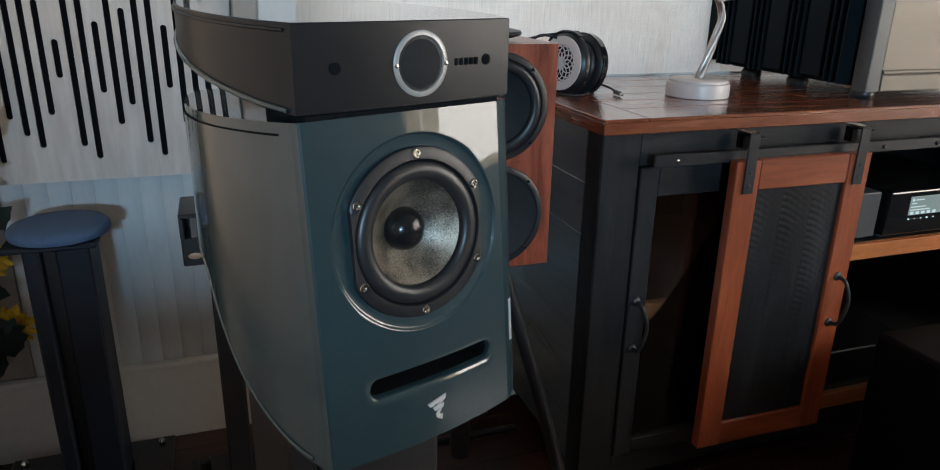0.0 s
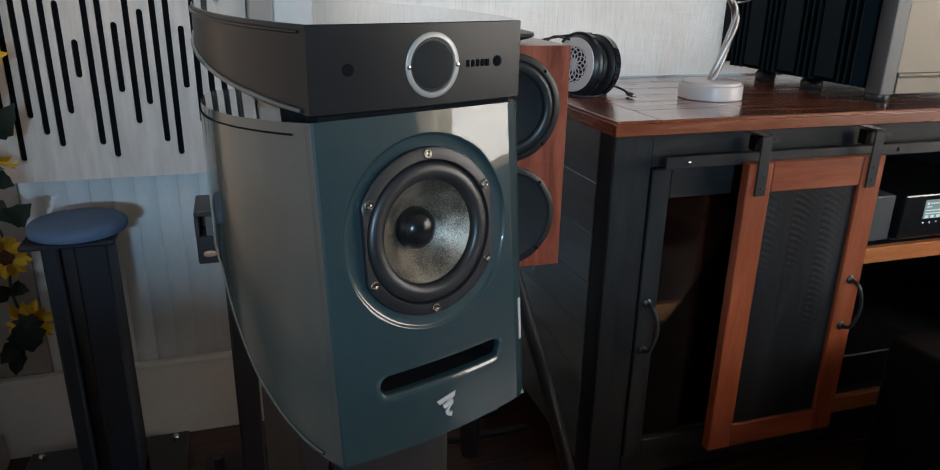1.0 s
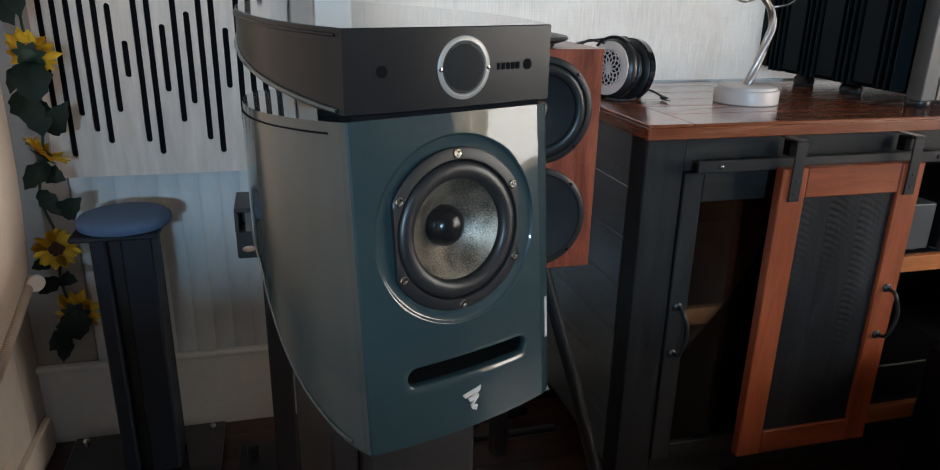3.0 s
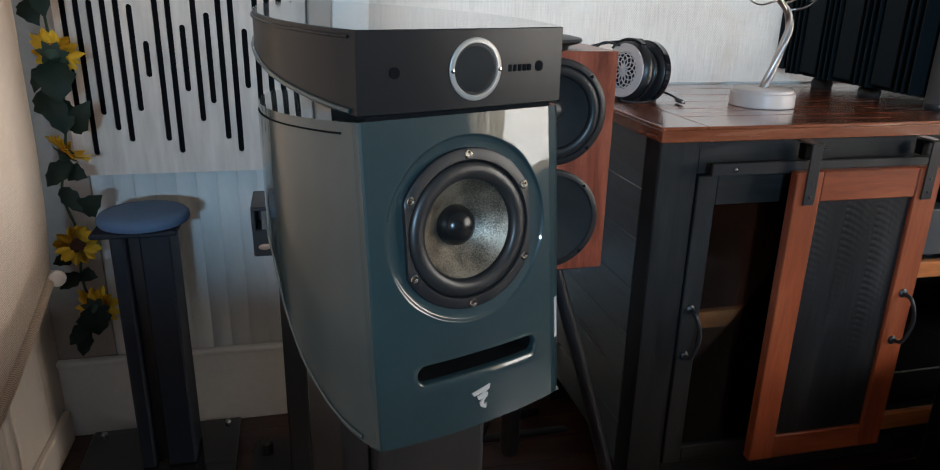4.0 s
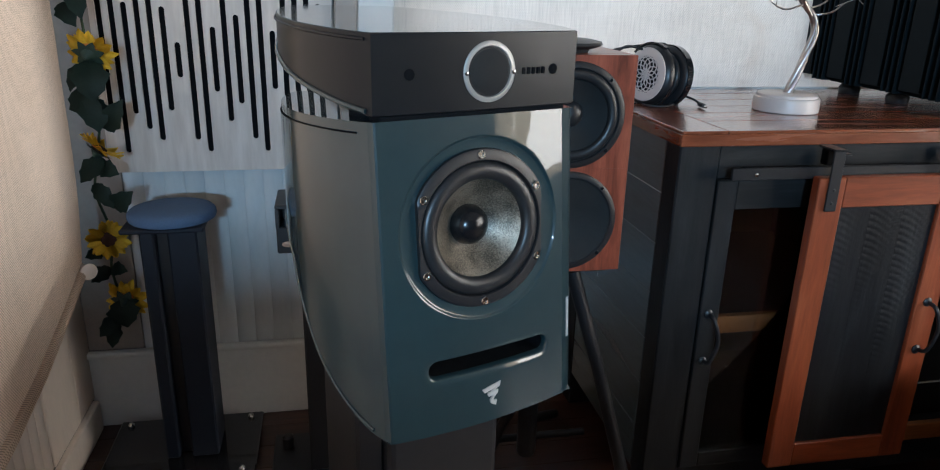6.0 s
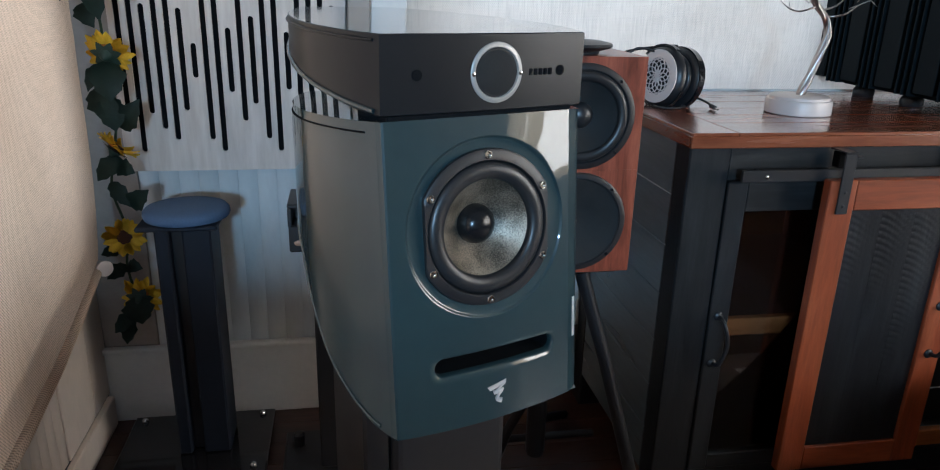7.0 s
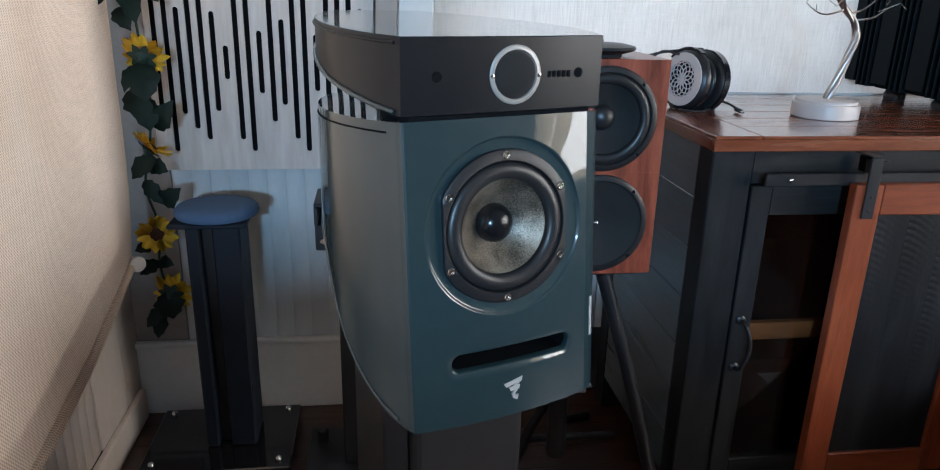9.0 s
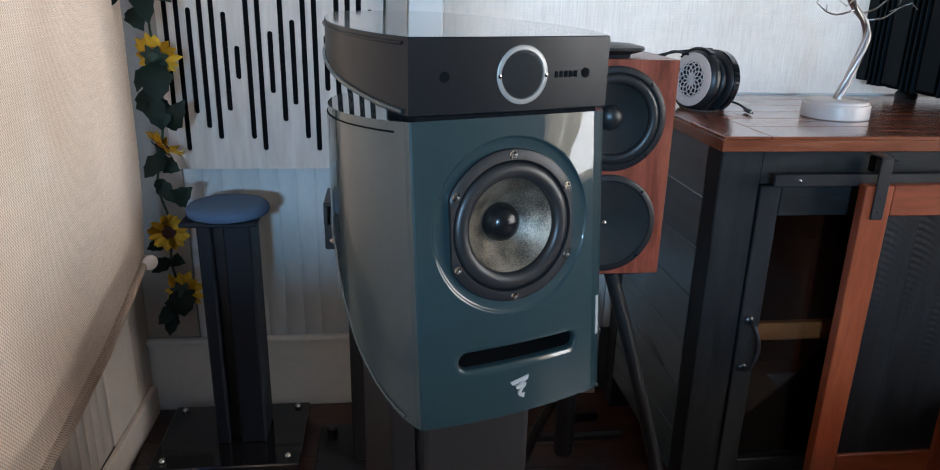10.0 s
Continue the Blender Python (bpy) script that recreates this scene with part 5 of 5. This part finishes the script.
part("strap", tube(smooth_line([c_left + Vector((-0.005, 0.02, 0.052)), c_left + Vector((-0.045, 0.015, 0.058)), c_left + Vector((-0.075, 0.03, 0.035)), c_left + Vector((-0.06, 0.06, 0.045)), c_left + Vector((0.0, 0.07, 0.055)), c_left + Vector((0.06, 0.05, 0.06))], 6), 0.0028, 7), CABLE_BLACK, hp, "thin suspension strap", smooth=60)
for c in (c_left, c_right):
    part("adjuster", box(-0.012, 0.012, -0.008, 0.008, -0.009, 0.009, 0.003, 2, Matrix.Translation(c + Vector((0.016, 0.018, 0.050)))), BLACK_GLOSS, hp)
part("connector", tube([c_left + Vector((0.020, 0.01, -0.052)), c_left + Vector((0.035, -0.01, -0.060))], 0.0036, 8), CHROME, hp, "small metal cable socket", smooth=60)
part("cable", tube(smooth_line([c_left + Vector((0.035, -0.01, -0.058)), (0.765, 1.47, 0.880), (0.785, 1.50, 0.888), (0.808, 1.49, 0.890), (0.826, 1.455, 0.886), (0.828, 1.415, 0.880)], 6), 0.0026, 7), CABLE_BLACK, hp, "thin black cable", smooth=60)
plug = part("plug", tube([(0.828, 1.418, 0.8785), (0.825, 1.393, 0.8785)], 0.0050, 10), CABLE_BLACK, hp, "cable plug", smooth=60)
part("pin", tube([(0.825, 1.393, 0.8785), (0.823, 1.377, 0.8775)], 0.0022, 8), CHROME, plug, smooth=60)
part("cable", tube(smooth_line([c_left + Vector((-0.01, -0.02, -0.062)), (0.71, 1.42, 0.8755), (0.745, 1.41, 0.8755), (0.78, 1.44, 0.8755)], 6), 0.0026, 7), CABLE_BLACK, hp, "thin black cable", smooth=60)

# ---- sunflower garland in the corner ----
gar = thing("sunflower_garland", -0.47, 1.62, 0.30, label="hanging garland of artificial sunflowers and dark green leaves", category="garland")
vine = smooth_line([(-0.50, 1.66, 1.30), (-0.475, 1.62, 1.12), (-0.470, 1.63, 0.97), (-0.462, 1.625, 0.86), (-0.475, 1.63, 0.76), (-0.495, 1.63, 0.66), (-0.475, 1.63, 0.56), (-0.485, 1.63, 0.47), (-0.472, 1.62, 0.39), (-0.500, 1.63, 0.31)], 6)
part("vine", tube(vine, 0.0030, 7), STEM, gar, "thin green vine", smooth=60)


def petal_mesh(length, wide, curl):
    bm = bmesh.new()
    rows = []
    for j in range(7):
        k = j / 6
        w = wide * (math.sin(math.pi * min(1.0, 0.12 + 0.86 * k)) ** 0.75)
        rows.append([Vector((length * (0.25 + 0.75 * k), s * w, curl * k * k + 0.003 * (1 - abs(s)))) for s in (-1, -0.5, 0, 0.5, 1)])
    add_loft(bm, rows, closed=False, cap0=False, cap1=False)
    bmesh.ops.solidify(bm, geom=bm.faces[:], thickness=0.0006)
    return bm


PETAL_MESHES = [finish("petal", petal_mesh(0.048, 0.0098, c), PETAL, 60) for c in (0.004, 0.012, -0.004)]


def sunflower(place, n, spread=1.0, rnd=random.Random(3)):
    m = facing(*place, n)
    disc = part("flower", lathe([(0.012, -0.006), (0.0175, -0.002), (0.0175, 0.002), (0.013, 0.0055), (0.006, 0.0068), (0.0006, 0.0066)], m, 28), SEED, gar, "yellow artificial sunflower with brown centre", smooth=60)
    off = Matrix.Translation(SHIFT[gar])
    for ring, count in ((0, 13), (1, 12)):
        for k in range(count):
            a = 2 * math.pi * (k + 0.5 * ring) / count + rnd.uniform(-0.08, 0.08)
            size = rnd.uniform(0.86, 1.06) * spread * (1.0 if ring else 0.92)
            pieces_on("petal", rnd.choice(PETAL_MESHES), [off @ m @ Matrix.Rotation(a, 4, "Z") @ Matrix.Rotation(rnd.uniform(-0.25, 0.1) - 0.12 * ring, 4, "Y") @ pose(0, 0, -0.001 - 0.001 * ring) @ Matrix.Scale(size, 4)], disc)
    part("petal_roots", lathe([(0.0172, -0.0022), (0.0225, 0.0012), (0.0176, 0.0018)], m, 24, cap0=False, cap1=False), PETAL_BASE, disc, "orange petal roots")
    sep = bmesh.new()
    for k in range(7):
        a = 2 * math.pi * k / 7 + 0.3
        d, e = Vector((math.cos(a), math.sin(a), 0)), Vector((-math.sin(a), math.cos(a), 0))
        add_loft(sep, [[m @ (d * r + e * (w * s) + Vector((0, 0, z))) for s in (-1, 0, 1)] for r, w, z in ((0.004, 0.006, -0.010), (0.016, 0.011, -0.0085), (0.026, 0.006, -0.006), (0.033, 0.0008, -0.006))], closed=False, cap0=False, cap1=False)
    lathe([(0.003, -0.022), (0.009, -0.015), (0.015, -0.0095), (0.014, -0.0062)], m, 16, bm=sep)
    part("calyx", sep, LEAF, disc, "green cup behind the petals", smooth=60)


def vine_leaf(place, tip, up, wide):
    """A leaf with a folded midrib from place to tip."""
    p, q = Vector(place), Vector(tip)
    d = q - p
    e = d.normalized().cross(Vector(up)).normalized()
    nrm = e.cross(d.normalized())
    rows = []
    for j in range(9):
        k = j / 8
        w = wide * (math.sin(math.pi * min(1.0, 0.06 + 0.93 * k ** 0.8)) ** 0.9)
        w *= 1 + 0.14 * math.sin(19 * k)
        base = p + d * k + nrm * (0.18 * d.length * math.sin(math.pi * k) * 0.7)
        rows.append([base + e * (w * s) + nrm * (0.22 * w * abs(s)) for s in (-1, -0.5, 0, 0.5, 1)])
    bm = bmesh.new()
    add_loft(bm, rows, closed=False, cap0=False, cap1=False)
    bmesh.ops.solidify(bm, geom=bm.faces[:], thickness=0.0008)
    part("leaf", bm, LEAF, gar, smooth=60)


sunflower((-0.458, 1.60, 0.962), (0.10, 0.82, 0.42), 1.1)
sunflower((-0.464, 1.60, 0.760), (0.58, 0.22, 0.72), 1.05)
sunflower((-0.474, 1.60, 0.552), (0.28, -0.88, 0.30))
sunflower((-0.455, 1.60, 0.402), (0.15, 0.95, 0.18), 1.1)
for a, b, up, w in (((-0.465, 1.60, 0.945), (-0.455, 1.57, 0.865), (0.3, -1, 0.2), 0.036), ((-0.47, 1.60, 0.94), (-0.500, 1.58, 0.885), (-0.4, -1, 0.2), 0.018),
                    ((-0.500, 1.61, 0.885), (-0.445, 1.58, 0.825), (0.2, -1, 0.1), 0.030), ((-0.450, 1.61, 0.80), (-0.400, 1.58, 0.870), (0.2, -1, 0.3), 0.024), ((-0.468, 1.60, 0.87), (-0.455, 1.58, 0.80), (0.3, -1, 0), 0.030),
                    ((-0.46, 1.60, 0.74), (-0.508, 1.585, 0.690), (0, -1, 0.4), 0.022), ((-0.47, 1.61, 0.72), (-0.430, 1.59, 0.705), (0.1, -1, 0.3), 0.020),
                    ((-0.49, 1.61, 0.68), (-0.452, 1.60, 0.625), (0.2, -1, 0.5), 0.018), ((-0.455, 1.61, 0.625), (-0.405, 1.585, 0.668), (0.1, -1, 0.2), 0.024),
                    ((-0.478, 1.60, 0.53), (-0.525, 1.59, 0.515), (0, -1, 0.5), 0.016), ((-0.48, 1.61, 0.48), (-0.520, 1.59, 0.455), (0, -1, 0.5), 0.018), ((-0.478, 1.61, 0.48), (-0.440, 1.59, 0.478), (0, -1, 0.6), 0.017),
                    ((-0.46, 1.59, 0.41), (-0.452, 1.575, 0.345), (0.1, -1, 0.2), 0.034), ((-0.475, 1.61, 0.36), (-0.52, 1.59, 0.318), (0, -1, 0.3), 0.020), ((-0.49, 1.62, 0.34), (-0.500, 1.60, 0.282), (0.1, -1, 0), 0.018),
                    ((-0.49, 1.62, 1.13), (-0.545, 1.58, 1.055), (0, -1, 0.4), 0.020), ((-0.48, 1.61, 1.10), (-0.455, 1.57, 1.030), (0.3, -1, 0.2), 0.024), ((-0.50, 1.60, 1.06), (-0.470, 1.58, 1.015), (0, -1, 0.4), 0.020), ((-0.47, 1.61, 1.12), (-0.41, 1.59, 1.075), (0.2, -1, 0.2), 0.022)):
    vine_leaf(a, b, up, w)

# ---- boards of the walls, planks of the top and of the floor ----
wall_board = finish("wall_board", box(0.0001, 0.0459, -0.011, 0.001, 0.2050, ZC, 0.0006, 1), WALL_PAINT, 50)
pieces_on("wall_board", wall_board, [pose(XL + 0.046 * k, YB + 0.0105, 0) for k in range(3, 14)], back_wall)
pieces_on("wall_board", finish("wall_board", box(0.0012, 0.0448, -0.011, 0.001, 0.2050, 0.835, 0.0022, 2), WALL_PAINT, 50), [pose(0.19 + 0.046 * k, YB + 0.0105, 0) for k in range(11)], back_wall)
low_board = finish("wall_board", box(-0.001, 0.011, 0.0004, 0.0396, 0.0855, 0.645, 0.0012, 1), SIDE_PAINT, 50)
pieces_on("wall_board", low_board, [pose(XL - 0.0105, 1.3815 - 0.040 * k, 0) for k in range(46)], left_wall)

end_plank = finish("plank", box(0, 0.0905, -0.290, 0.290, 0, 0.0062, 0.0012), TOP_WOOD_Y)
pieces_on("plank", end_plank, [pose(0.654 - 1.42, 1.4325 - 1.43, 0.8662)], top)
for k, (y0, y1) in enumerate(((1.1425, 1.2465), (1.2475, 1.338), (1.339, 1.430), (1.431, 1.528), (1.529, 1.625), (1.626, 1.7225))):
    pieces_on("plank", finish("plank", box(0, 1.505, 0, y1 - y0, 0, 0.006, 0.0012), TOP_WOOD), [pose(0.7455 - 1.42, y0 - 1.43, 0.8662)], top)
part("edge_strip", box(0.653, 2.245, 1.1430, 1.1525, 0.8435, 0.8658, 0.0015), TOP_WOOD, top)
part("edge_strip", box(0.6535, 0.6556, 1.153, 1.7225, 0.8435, 0.8658, 0.0005), TOP_WOOD_Y, top)

plank_me = [finish("plank", box(0, ln, 0.0006, 0.0894, -0.0115, 0.0, 0.0012), FLOOR_WOOD) for ln in (1.2, 0.9, 1.5)]
rnd = random.Random(11)
for r in range(24):
    x, yy = XL + 0.001 - rnd.uniform(0, 0.0), YB + 0.012 - 0.09 * (r + 1)
    first = rnd.randrange(3)
    k = first
    while x < 2.3:
        ln = (1.2, 0.9, 1.5)[k % 3]
        pieces_on("plank", plank_me[k % 3], [pose(x, yy, 0)], floor)
        x += ln + 0.001
        k += 1
part("floor_far", box(XL, XR, YF, YB + 0.012 - 0.09 * 24 - 0.001, -0.0115, 0.0, 0), FLOOR_WOOD, floor)
